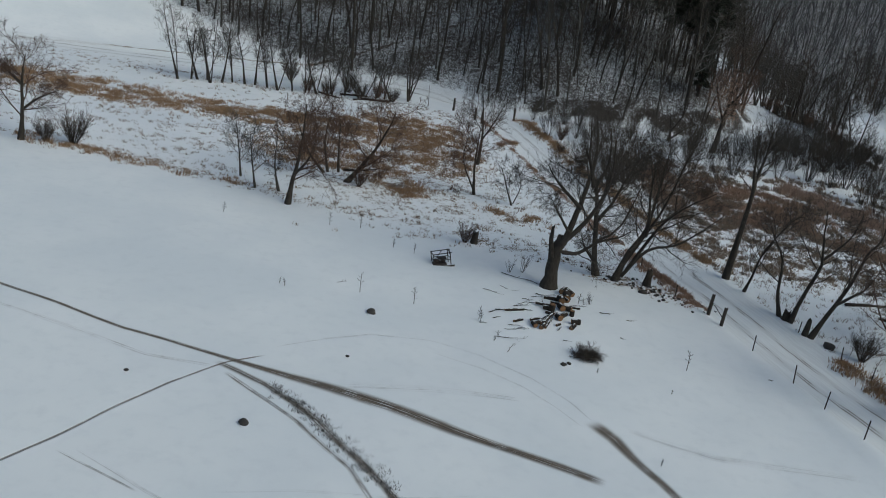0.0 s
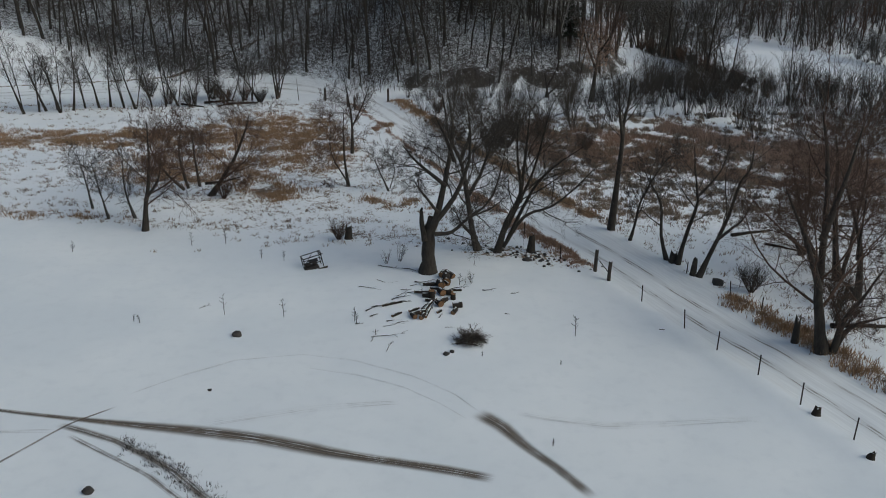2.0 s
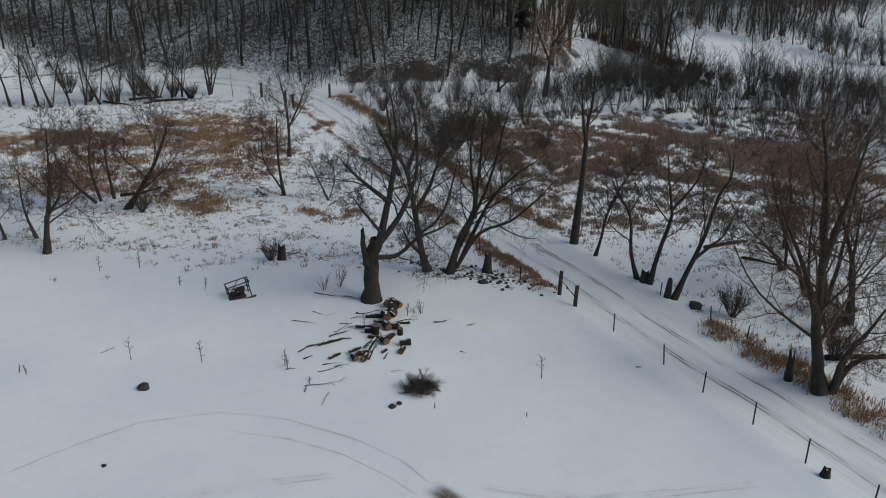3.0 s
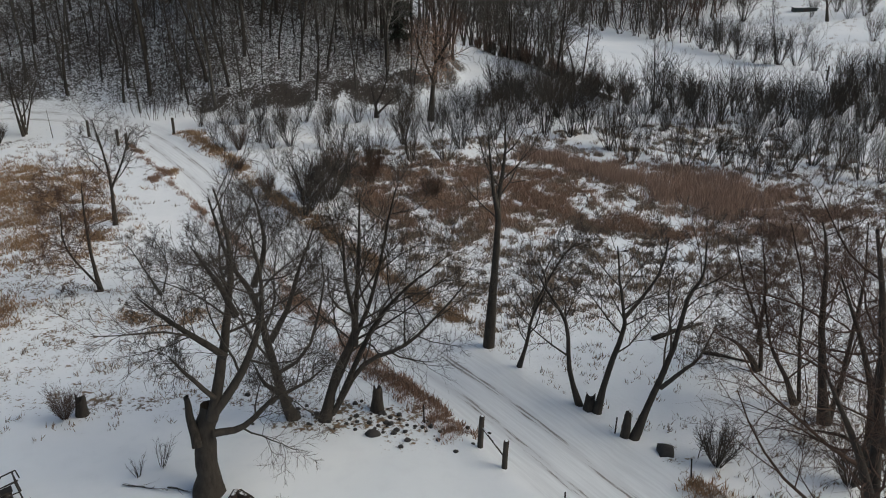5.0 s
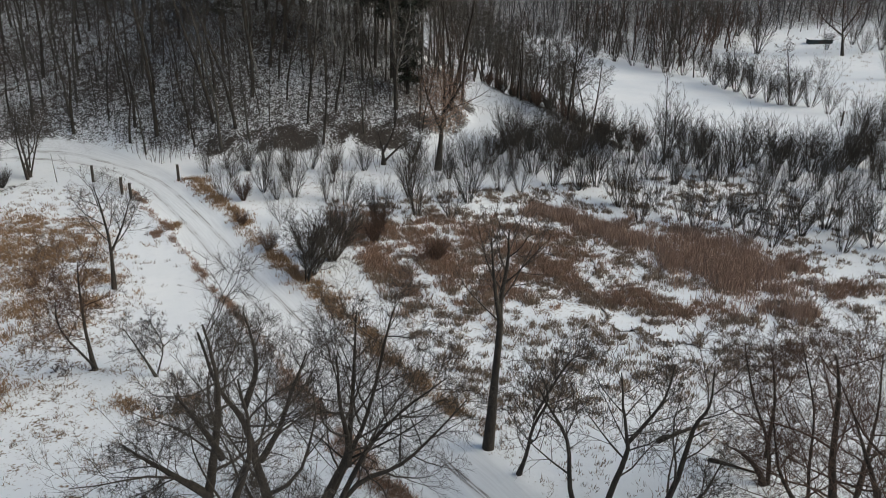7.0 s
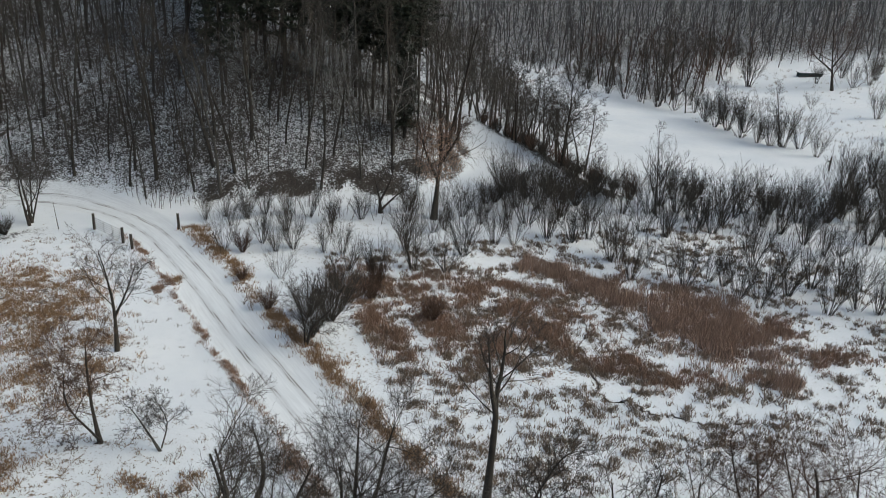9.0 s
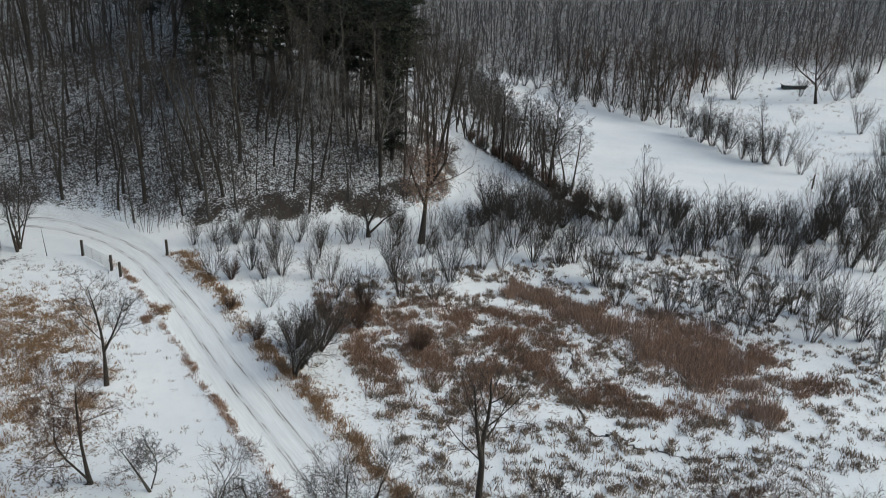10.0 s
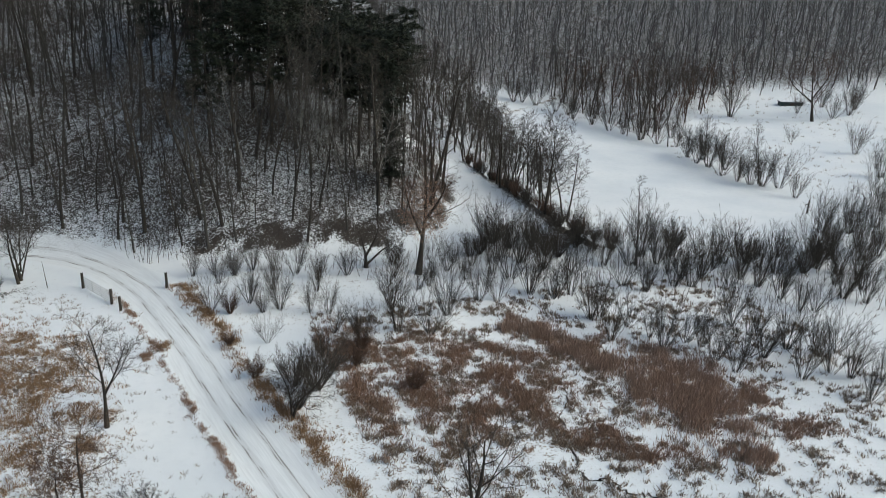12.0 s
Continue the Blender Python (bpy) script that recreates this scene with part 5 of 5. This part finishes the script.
def box_mesh(x0, x1, y0, y1, z0, z1, material, bevel=0.01):
    bm = bmesh.new()
    box_bm(bm, x0, x1, y0, y1, z0, z1)
    bmesh.ops.bevel(bm, geom=list(bm.edges), offset=bevel, segments=1, affect="EDGES")
    me = bpy.data.meshes.new("board")
    bm.to_mesh(me)
    bm.free()
    me.materials.append(material)
    return me


def rod_mesh(a, b, r, material, sides=6, r2=None):
    s = Soup()
    s.tube([Vector(a), Vector(a).lerp(Vector(b), 0.5), Vector(b)], [r, (r + (r2 or r)) / 2, r2 or r], sides, True)
    return s.mesh("rod", material)


def round_post(seed, tall, r):
    """A weathered round post with a rough, slanting top."""
    rng = random.Random(seed)
    s = Soup()
    s.tube([Vector((0, 0, -0.3)), Vector((0.01, 0, 0.1)), Vector((0.02, 0.01, tall * 0.6)), Vector((0.03, 0, tall)), Vector((0.03, 0, tall + 0.03))], [r * 1.12, r * 1.08, r, r * 0.97, r * 0.6], 10, True)
    s.v = [(x + rng.uniform(-1, 1) * r * 0.07, y + rng.uniform(-1, 1) * r * 0.07, z + (0.1 * x if z > tall - 0.05 else 0)) for x, y, z in s.v]
    return s.mesh("post", WOOD_OLD)


def steel_post(tall):
    """A T-section steel fence post with studs."""
    bm = bmesh.new()
    box_bm(bm, -0.028, 0.028, -0.004, 0.004, -0.3, tall)
    box_bm(bm, -0.004, 0.004, 0.004, 0.040, -0.3, tall)
    for k in range(8):
        z = 0.2 + k * (tall - 0.25) / 8
        box_bm(bm, -0.012, 0.012, -0.014, -0.004, z, z + 0.02)
    me = bpy.data.meshes.new("steel_post")
    bm.to_mesh(me)
    bm.free()
    me.materials.append(STEEL)
    return me


# the two thick posts and their wire, and the light steel posts along the lane
for i, (x, y, tall) in enumerate(((18.4, 45.4, 1.4), (18.7, 43.9, 1.2))):
    laid("fence_post", round_post(i, tall, 0.10), x, y, "thick weathered wooden fence post beside the lane", "post", "thick posts by the lane", i * 40, 0, 1.5)
za, zb = ground_z(18.4, 45.4), ground_z(18.7, 43.9)
tagged(new("fence_rail", rod_mesh((18.43, 45.3, za + 0.95), (18.68, 44.0, zb + 0.55), 0.03, WOOD_OLD)), "thin wooden brace between two fence posts", "rail")
for i, (x, y, tall, tilt) in enumerate(((19.5, 40.9, 1.15, 3), (20.4, 37.5, 1.15, -6), (20.8, 34.8, 1.25, 9), (21.4, 32.1, 1.25, 6), (21.8, 29.4, 1.3, 5), (22.4, 26.7, 1.25, 8), (25.1, 38.8, 1.1, 8), (24.6, 41.2, 1.0, -6), (23.6, 44.6, 1.0, 10), (17.0, 47.6, 1.0, 2), (16.0, 52.5, 1.0, 0), (23.6, 101.5, 2.0, 2))):
    ob = laid("steel_fence_post", steel_post(tall * 0.85), x, y, "thin rusty steel fence post in the snow", "post", "steel posts along the lane", 30 + 25 * i, 0, 0)
    ob.rotation_euler = (radians(tilt * 0.3), radians(tilt * 0.4 - 3), radians(-30))

# the field gate at the fork
GATE_POSTS = ((4.2, 101.1, 1.5), (6.6, 96.6, 1.45), (7.3, 95.0, 1.4), (11.3, 98.9, 1.5))
for i, (x, y, tall) in enumerate(GATE_POSTS):
    laid("gate_post", round_post(10 + i, tall, 0.12), x, y, "dark weathered wooden gate post", "post", "gate posts at the fork", i * 70)
ax, ay, bx, by = 4.35, 100.8, 6.5, 96.85
gate = thing("field_gate", ax, ay, "closed tubular metal field gate between wooden posts", "gate", turn=math.degrees(math.atan2(by - ay, bx - ax)))
LONG = math.hypot(bx - ax, by - ay)
drop = ground_z(bx, by) - ground_z(ax, ay)
for k in range(6):
    z = 0.25 + 0.19 * k
    part("gate_bar", rod_mesh((0, 0, z), (LONG, 0, z + drop), 0.022, ZINC), gate)
for s in (0.0, 0.33, 0.66, 1.0):
    part("gate_upright", rod_mesh((LONG * s, 0, 0.22 + drop * s), (LONG * s, 0, 1.22 + drop * s), 0.024, ZINC), gate)
part("latch", box_mesh(LONG - 0.05, LONG + 0.12, -0.03, 0.03, 0.85 + drop, 0.93 + drop, STEEL), gate)
laid("leaning_pole", rod_mesh((0, 0, -0.2), (-0.15, 0, 2.6), 0.04, TWIG_DARK, 5, 0.015), 1.2, 102.2, "thin bare pole beside the gate", "pole")

# an open frame of steel tubes that lies half sunk in the snow
crate = thing("scrap_frame", 2.5, 47.4, "tilted open frame of rusty steel tubes, half sunk in snow", "scrap frame", z=ground_z(2.5, 47.4) - 0.08)
crate.rotation_euler = (radians(-7), radians(-9), radians(14))
W, D, T = 0.52, 0.36, 0.78
for px in (-W, W):
    for py in (-D, D):
        part("corner_post", rod_mesh((px, py, 0), (px * 0.97, py, T), 0.028, STEEL), crate)
    part("end_rail", rod_mesh((px, -D, T), (px, D, T), 0.026, STEEL), crate)
    part("end_rail", rod_mesh((px, -D, T * 0.55), (px, D, T * 0.55), 0.022, STEEL), crate)
for py in (-D, D):
    part("long_rail", rod_mesh((-W - 0.04, py, T), (W + 0.1, py, T + 0.02), 0.028, STEEL), crate)
    part("long_rail", rod_mesh((-W, py, T * 0.55), (W, py, T * 0.5), 0.024, STEEL), crate)
part("brace", rod_mesh((-W, -D, T * 0.5), (W * 0.3, D, T), 0.02, STEEL), crate)
part("hook", rod_mesh((W + 0.1, D, T + 0.02), (W + 0.12, D, T - 0.3), 0.024, STEEL), crate)
part("pan", box_mesh(-W - 0.06, W * 0.5, -D - 0.05, D * 0.6, 0.0, 0.2, STEEL, 0.03), crate, "dark dented steel pan")
part("skid", box_mesh(-W - 0.1, W + 0.2, -D - 0.1, -D + 0.02, -0.05, 0.06, WOOD_OLD), crate, "dark wooden skid with snow")
part("seat_board", box_mesh(-0.2, 0.34, -0.12, 0.26, 0.36, 0.43, STEEL, 0.02), crate)
for k, (px, py, r) in enumerate(((-0.3, 0.05, 0.17), (0.12, 0.0, 0.15))):
    part("scrap", lump_mesh(60 + k, r, STEEL, 0.8), crate).location = (px, py, 0.26)


# ---------- cut wood under the old willow ----------
def log_thing(x, y, length, r, turn, lift, tilt=0.0, upright=False, label="cut log with snow on its bark"):
    e = thing("cut_log", x, y, label, "log", "cut logs under the willow", z=ground_z(x, y) + lift, turn=turn)
    e.rotation_euler = (radians(tilt), 0, radians(turn))
    rng = random.Random(int(x * 97 + y * 31))
    s = Soup()
    a, b = (Vector((0, 0, 0)), Vector((0, 0, length))) if upright else (Vector((0, -length / 2, r)), Vector((0, length / 2, r)))
    s.tube([a, a.lerp(b, 0.3), a.lerp(b, 0.7), b], [r, r * 1.03, r * 0.98, r * 0.97], 12)
    s.v = [(p + rng.uniform(-1, 1) * r * 0.06, q + rng.uniform(-1, 1) * r * 0.03, t + rng.uniform(-1, 1) * r * 0.06) for p, q, t in s.v]
    part("bark", s.mesh("bark", LOG_BARK), e)
    for end, inward in ((a, b), (b, a)):
        c = Soup()
        d = (inward - end).normalized()
        c.tube([end + d * 0.02, end - d * 0.004, end - d * 0.006], [r * 0.95, r * 0.93, r * 0.86], 12, True)
        part("cut_face", c.mesh("cut_face", WOOD_CUT), e, "fresh orange-brown cut face")
    return e


log_thing(9.14, 43.14, 0.50, 0.19, 12, 0.05, 0, label="thick round of wood with a fresh orange cut face")
log_thing(9.52, 43.66, 0.75, 0.24, -8, 0.00, 0, label="thick dark log leaning at the trunk")
log_thing(9.80, 44.56, 0.60, 0.18, 40, 0.00, 12, label="dark log against the foot of the trunk")
log_thing(9.48, 44.63, 0.50, 0.16, -30, 0.05, 0)
log_thing(9.05, 42.21, 0.45, 0.18, 15, 0.00, 0, label="thick round of wood with a fresh cut face")
log_thing(9.38, 42.15, 0.50, 0.15, 60, 0.02, 0, label="split orange-brown log on the wood heap")
log_thing(9.09, 42.67, 0.40, 0.15, -10, 0.28, 0, label="short round of wood capped with snow")
log_thing(8.47, 41.76, 0.45, 0.17, 80, 0.00, 0, True, label="short upright billet capped with snow")
log_thing(8.27, 41.89, 0.50, 0.13, 70, 0.00, 0)
log_thing(8.19, 42.28, 1.10, 0.09, 75, 0.05, 0, label="dark trimmed limb on the wood heap")
log_thing(8.65, 43.44, 0.80, 0.10, 80, 0.00, 0, label="dark trimmed limb on the wood heap")
log_thing(9.77, 42.60, 0.80, 0.06, 85, 0.00, 0, label="thin dark limb on the wood heap")
log_thing(8.74, 40.85, 0.38, 0.17, 20, 0.00, 0, label="short reddish round of wood with a cut face")
log_thing(9.04, 41.14, 0.40, 0.13, -40, 0.05, 0, label="short split log of orange wood")
log_thing(8.33, 41.35, 0.50, 0.09, 70, 0.00, 0)
log_thing(9.56, 41.58, 0.32, 0.13, 0, 0.00, 0, True, label="short upright billet with snow on top")
log_thing(9.62, 40.55, 0.48, 0.15, 88, 0.00, 0, label="dark log lying apart in the snow")
log_thing(9.37, 39.92, 0.42, 0.12, -35, 0.00, 8, label="short log lying apart in the snow")
log_thing(7.29, 39.63, 0.35, 0.13, 20, 0.00, 0, label="short dark round at the end of a small stack")
log_thing(7.72, 39.53, 0.45, 0.12, -30, 0.00, 0, label="split dark log in a small stack")
log_thing(7.60, 39.91, 0.70, 0.10, -70, 0.05, 0, label="split dark log in a small stack")
log_thing(7.88, 40.19, 0.90, 0.09, -35, 0.05, 0, label="split dark log in a small stack")
log_thing(8.14, 40.54, 1.00, 0.08, -28, 0.10, 0, label="thin split log in a small stack")
log_thing(8.02, 39.93, 0.90, 0.07, -20, 0.00, 0, label="thin split log in a small stack")
log_thing(7.38, 40.22, 0.60, 0.07, -60, 0.08, 0, label="thin split log in a small stack")
log_thing(8.62, 40.04, 0.30, 0.07, -50, 0.00, 0)
log_thing(6.39, 41.28, 1.10, 0.07, -72, 0.00, 0, label="dark trimmed limb in the snow")
log_thing(6.49, 40.01, 0.60, 0.07, -55, 0.00, 0, label="dark trimmed limb in the snow")
log_thing(9.41, 43.24, 0.70, 0.08, 20, 0.20, 0, label="dark trimmed limb on the wood heap")
log_thing(8.90, 42.61, 0.80, 0.07, 65, 0.10, 0, label="dark trimmed limb on the wood heap")


def branch_thing(seed, x, y, length, turn, r=0.035):
    rng = random.Random(seed)
    s = [Soup()]
    h = Habit((3, 2), (35, 40), (0.42, 0.5), (0.30, 0.3, 0.2), (0.0, 0.03, 0.0), 0.2, 0.3, 0.011, sides=(5, 3, 3), segs=(6, 3, 1))
    grow(rng, Vector((-length / 2, 0, r * 0.7)), Vector((1, 0, 0.02)), length, r, 0, h, s)
    s[0].v = [(a, b, max(0.0, c * 0.5 + 0.01)) for a, b, c in s[0].v]
    laid("fallen_branch", s[0].mesh("branch", LOG_BARK), x, y, "dead branch lying in the snow", "branch", "branches round the willow", turn, 0.01)


for k, (x, y, ln, turn, r) in enumerate(((5.6, 43.6, 1.6, -20, 0.03), (6.4, 44.3, 1.3, -35, 0.025), (7.1, 42.4, 0.9, 20, 0.03), (7.4, 43.1, 0.8, 5, 0.03), (7.9, 43.6, 0.7, 10, 0.03), (7.6, 42.7, 0.6, 15, 0.03), (8.2, 42.9, 0.9, 60, 0.03), (6.1, 41.3, 1.5, 15, 0.07), (6.9, 41.9, 1.0, 8, 0.05),
                                         (7.2, 41.5, 0.5, -10, 0.05), (5.2, 40.9, 0.5, 40, 0.05), (5.4, 40.2, 0.5, 30, 0.05), (6.3, 39.6, 0.8, 30, 0.05), (6.7, 39.3, 0.6, 25, 0.04), (6.2, 39.0, 1.0, 10, 0.025), (5.9, 37.9, 1.6, 0, 0.03), (5.4, 38.3, 0.6, 70, 0.03), (5.1, 37.6, 0.5, 80, 0.03), (5.9, 36.6, 0.8, 50, 0.02), (8.7, 39.6, 0.5, 40, 0.04),
                                         (8.9, 38.4, 0.5, 10, 0.02), (11.6, 42.4, 0.7, -30, 0.05), (13.0, 42.2, 0.6, 25, 0.04), (10.6, 44.0, 0.9, 80, 0.02), (12.0, 39.6, 0.3, -20, 0.04), (4.6, 39.4, 0.4, 20, 0.04), (8.1, 41.0, 1.1, 55, 0.05), (8.6, 41.0, 1.3, 60, 0.05), (19.4, 37.3, 0.7, -20, 0.04), (6.9, 46.5, 1.8, -30, 0.05), (7.9, 45.9, 1.0, -40, 0.05), (-2.9, 42.3, 0.7, 15, 0.02), (9.9, 42.6, 1.6, -10, 0.05), (8.4, 43.8, 1.2, -25, 0.06))):
    branch_thing(700 + k, x, y, ln, turn, r)
for k, (x, y, s) in enumerate(((7.4, 47.6, 0.4), (6.6, 47.3, 0.35), (10.9, 43.6, 0.3))):
    plant("dead_sucker", shrub_meshes(340 + k, 3.0, 6, 0.5, TWIG_DARK, SCRUB, 0.05), SHRUB_PARTS, x, y, "dark dead shoot standing in the snow", "shoot", "dead shoots by the willow", k * 60, s)

# the heap of brushwood
pile_rng = random.Random(5)
pile = thing("brush_pile", 9.6, 36.8, "round pile of dark brushwood on the snow", "brush pile", scale=0.82)
STICKS = []
for k in range(10):
    t = Soup()
    bend = Vector((0, pile_rng.uniform(-0.06, 0.06), pile_rng.uniform(-0.06, 0.06)))
    t.tube([Vector((-0.5, 0, 0)), bend, Vector((0.5, 0, 0))], [0.022, 0.016, 0.006], 4)
    for j in range(2):
        g = Vector((pile_rng.uniform(-0.1, 0.35), 0, 0))
        t.tube([g, g + Vector((0.22, pile_rng.uniform(-0.15, 0.15), pile_rng.uniform(-0.15, 0.15)))], [0.01, 0.004], 3)
    STICKS.append(t.mesh("stick", TWIG_DARK))
for k in range(230):
    a, d = pile_rng.uniform(0, 6.28), pile_rng.random() ** 0.55
    c = Vector((math.cos(a) * 0.78 * d, math.sin(a) * 0.62 * d, 0.08 + 0.68 * (1 - d ** 1.6) * pile_rng.uniform(0.35, 1.0)))
    v = Vector((math.cos(a + pile_rng.uniform(-1, 1)), math.sin(a + pile_rng.uniform(-1, 1)), pile_rng.uniform(-0.1, 1.3) - 0.4 * d)).normalized()
    ob = part("stick", STICKS[k % 10], pile)
    ob.matrix_local = Matrix.Translation(c) @ v.to_track_quat("X", "Z").to_matrix().to_4x4() @ Matrix.Scale(pile_rng.uniform(0.55, 1.2), 4)

# stones, clods and stumps
for k, (x, y, r, label, mat_) in enumerate(((-1.1, 38.8, 0.25, "flat dark stone in the snowy field", STONE), (-5.0, 26.8, 0.2, "brown stone in the snowy field", STONE), (8.3, 35.7, 0.15, "small brown stone in the snow", STONE), (8.6, 35.9, 0.12, "small dark stone in the snow", STONE), (-10.2, 29.6, 0.1, "small stone in the snow", STONE),
                                            (-1.8, 33.5, 0.09, "small stone in the snow", STONE), (24.7, 42.9, 0.34, "round dark boulder beside the lane", STONE), (14.9, 47.4, 0.26, "dark stone in the snow by the fence", STONE))):
    laid("field_stone", lump_mesh(k, r, mat_, 0.55 if k != 6 else 0.85), x, y, label, "stone", "", k * 50, r * 0.22)
clod_rng = random.Random(77)
CLOD_KINDS = [lump_mesh(20 + k, 0.10, STONE, 0.7) for k in range(4)]
for k in range(95):
    x, y = 14.9 + clod_rng.gauss(0, 1.7), 0
    y = 48.7 - 0.62 * (x - 14.6) + clod_rng.gauss(0, 0.7)
    laid("clod", CLOD_KINDS[k % 4], x, y, "dark clod of earth in the snow", "clod", "clods along the fence", k * 37, 0.03, 0, clod_rng.uniform(0.3, 1.3))


def stump_mesh(seed, tall, r, material):
    """A broken, jagged stump with a flared foot."""
    rng = random.Random(seed)
    s = Soup()
    s.tube([Vector((0, 0, -0.15)), Vector((0, 0, 0.12)), Vector((0.02, 0, tall * 0.6)), Vector((0.04, 0, tall))], [r * 1.45, r * 1.12, r * 0.95, r * 0.8], 11, True)
    n = len(s.v)
    s.v = [(a * rng.uniform(0.9, 1.1), b * rng.uniform(0.9, 1.1), c + (rng.uniform(-0.35, 0.3) * tall if i >= n - 11 else 0)) for i, (a, b, c) in enumerate(s.v)]
    return s.mesh("stump", material)


laid("tree_stump", stump_mesh(1, 1.0, 0.17, BARK_DARK), 23.85, 44.3, "broken dark stump beside a leaning tree", "stump")
laid("tree_stump", stump_mesh(2, 0.7, 0.22, BARK_DARK), 23.55, 46.5, "low broken stump between two slim trees", "stump")
laid("tree_stump", stump_mesh(3, 1.1, 0.16, BARK_DARK), 24.9, 35.2, "leaning broken post in dry grass", "stump", tilt=-8)
laid("tree_stump", stump_mesh(4, 0.38, 0.15, LOG_BARK), 22.0, 28.6, "brown rotten stump beside the lane", "stump")
laid("tree_stump", stump_mesh(5, 0.3, 0.14, LOG_BARK), 22.2, 25.4, "grey rotten stump beside the lane", "stump")
laid("tree_stump", stump_mesh(6, 0.8, 0.22, BARK_DARK), 4.7, 52.5, "dark stump at the field edge", "stump")
laid("tree_stump", stump_mesh(7, 0.9, 0.24, BARK_DARK), 15.6, 49.2, "dark stump beside the lane verge", "stump")
for k, (x0, y0, x1, y1, r) in enumerate(((29.6, 51.2, 32.8, 51.8, 0.13), (30.9, 49.2, 32.3, 47.7, 0.10), (27.6, 36.6, 31.0, 36.0, 0.14), (-6.8, 100.4, -3.4, 101.2, 0.18), (-9.4, 101.6, -6.2, 102.9, 0.15), (-7.6, 99.4, -5.4, 101.9, 0.12), (-11.8, 100.6, -9.2, 99.2, 0.13))):
    mid = Vector(((x0 + x1) / 2, (y0 + y1) / 2, 0))
    s = Soup()
    pts = [Vector((x0 - mid.x, y0 - mid.y, ground_z(x0, y0) + r * 0.7)), Vector((0, 0.1, ground_z(mid.x, mid.y) + r * 0.8)), Vector((x1 - mid.x, y1 - mid.y, ground_z(x1, y1) + r * 0.6))]
    z0 = ground_z(mid.x, mid.y)
    s.tube([p - Vector((0, 0, z0)) for p in pts], [r, r * 0.8, r * 0.5], 8, True)
    laid("fallen_log", s.mesh("fallen_log", LOG_BARK), mid.x, mid.y, "fallen dark log in the snow", "log", "fallen logs")


# ---------- dry weeds in the field ----------
def weed_mesh(seed, tall):
    rng = random.Random(seed)
    s = [Soup()]
    h = Habit((9, 4), (55, 50), (0.3, 0.5), (0.06, 0.15, 0.2), (0.05, 0.05, 0.0), 0.3, 0.3, 0.011, sides=(4, 3, 3), segs=(5, 2, 1))
    grow(rng, Vector((0, 0, -0.05)), Vector((rng.uniform(-0.1, 0.1), 0, 1)), tall, 0.02, 0, h, s)
    return s[0].mesh("weed", TWIG_GREY)


for k, (x, y, tall) in enumerate(((-1.9, 41.4, 1.1), (1.0, 40.7, 1.0), (14.7, 37.0, 1.1), (-5.8, 40.6, 0.5), (-6.1, 40.8, 0.4), (4.4, 39.7, 0.8), (4.5, 39.5, 0.6), (-4.8, 52.2, 0.9), (-2.8, 52.3, 1.0), (-11.5, 51.5, 0.7), (11.1, 27.9, 0.35), (0.8, 48.6, 0.7), (-0.5, 49.3, 0.6), (9.9, 35.4, 0.3), (13.2, 34.2, 0.25), (10.2, 43.4, 0.7), (26.2, 42.4, 1.5), (26.5, 41.9, 1.6), (25.6, 42.2, 1.3))):
    laid("dry_weed", weed_mesh(400 + k, tall), x, y, "dry grey weed stalk standing in the snow", "weed", "dry weeds in the field", k * 47)
x, y = sown(61, 2600, (-4.5, 1.5, 22, 31), lambda x, y: np.exp(-((np.abs(lateral(x, y, MARK_LINES["old_left"])[0]) - 0.1) / 0.25) ** 2) * 0.7)
blades("rut_grass", "withered green-grey grass tufts along an old wheel rut", x, y, -0.02, np.full(len(x), 0.16), 0.012, 0.9, TWIG_GREY, 62, 8, 0.08)

# ---------- far things ----------
shed = thing("low_shed", 141.4, 167.0, "long low dark green shed with snow on its roof", "shed", turn=-18)
part("wall", box_mesh(-2.4, 2.4, -0.8, 0.8, -0.3, 0.75, TARP, 0.03), shed)
part("roof", box_mesh(-2.6, 2.6, -1.0, 1.0, 0.75, 0.9, TARP, 0.03), shed)
part("door", box_mesh(-0.5, 0.4, -0.84, -0.8, 0.0, 0.68, WOOD_OLD, 0.01), shed)
pole = thing("marker_post", 90.3, 105.4, "dark post with a short arm on the pond shore", "post")
part("post", round_post(90, 1.9, 0.10), pole)
part("arm", box_mesh(-0.45, 0.1, -0.05, 0.05, 1.25, 1.4, WOOD_OLD), pole)

# the thin open ditch through the marsh
ditch = Soup()
line = [(37.9, 76.2), (38.0, 72.3), (35.9, 69.5), (34.6, 66.0), (34.2, 64.0), (33.7, 62.5), (35.3, 61.7), (35.5, 60.4), (36.8, 59.7), (37.9, 58.4), (40.5, 57.6), (42.5, 56.8)]
ditch_rng = random.Random(3)
run = []
for (x0, y0), (x1, y1) in zip(line, line[1:]):
    for k in range(8):
        run.append((x0 + (x1 - x0) * k / 8 + ditch_rng.uniform(-0.25, 0.25), y0 + (y1 - y0) * k / 8 + ditch_rng.uniform(-0.25, 0.25)))
for i, (px, py) in enumerate(run):
    w = ditch_rng.uniform(0.02, 0.10)
    ditch.v += [(px - w, py - w * 0.4, ground_z(px, py) + 0.03), (px + w, py + w * 0.4, ground_z(px, py) + 0.03)]
    if i:
        ditch.f.append((2 * i - 2, 2 * i - 1, 2 * i + 1, 2 * i))
tagged(new("ditch", ditch.mesh("ditch", STONE)), "narrow dark open ditch winding through the marsh", "ditch", kind="structure")
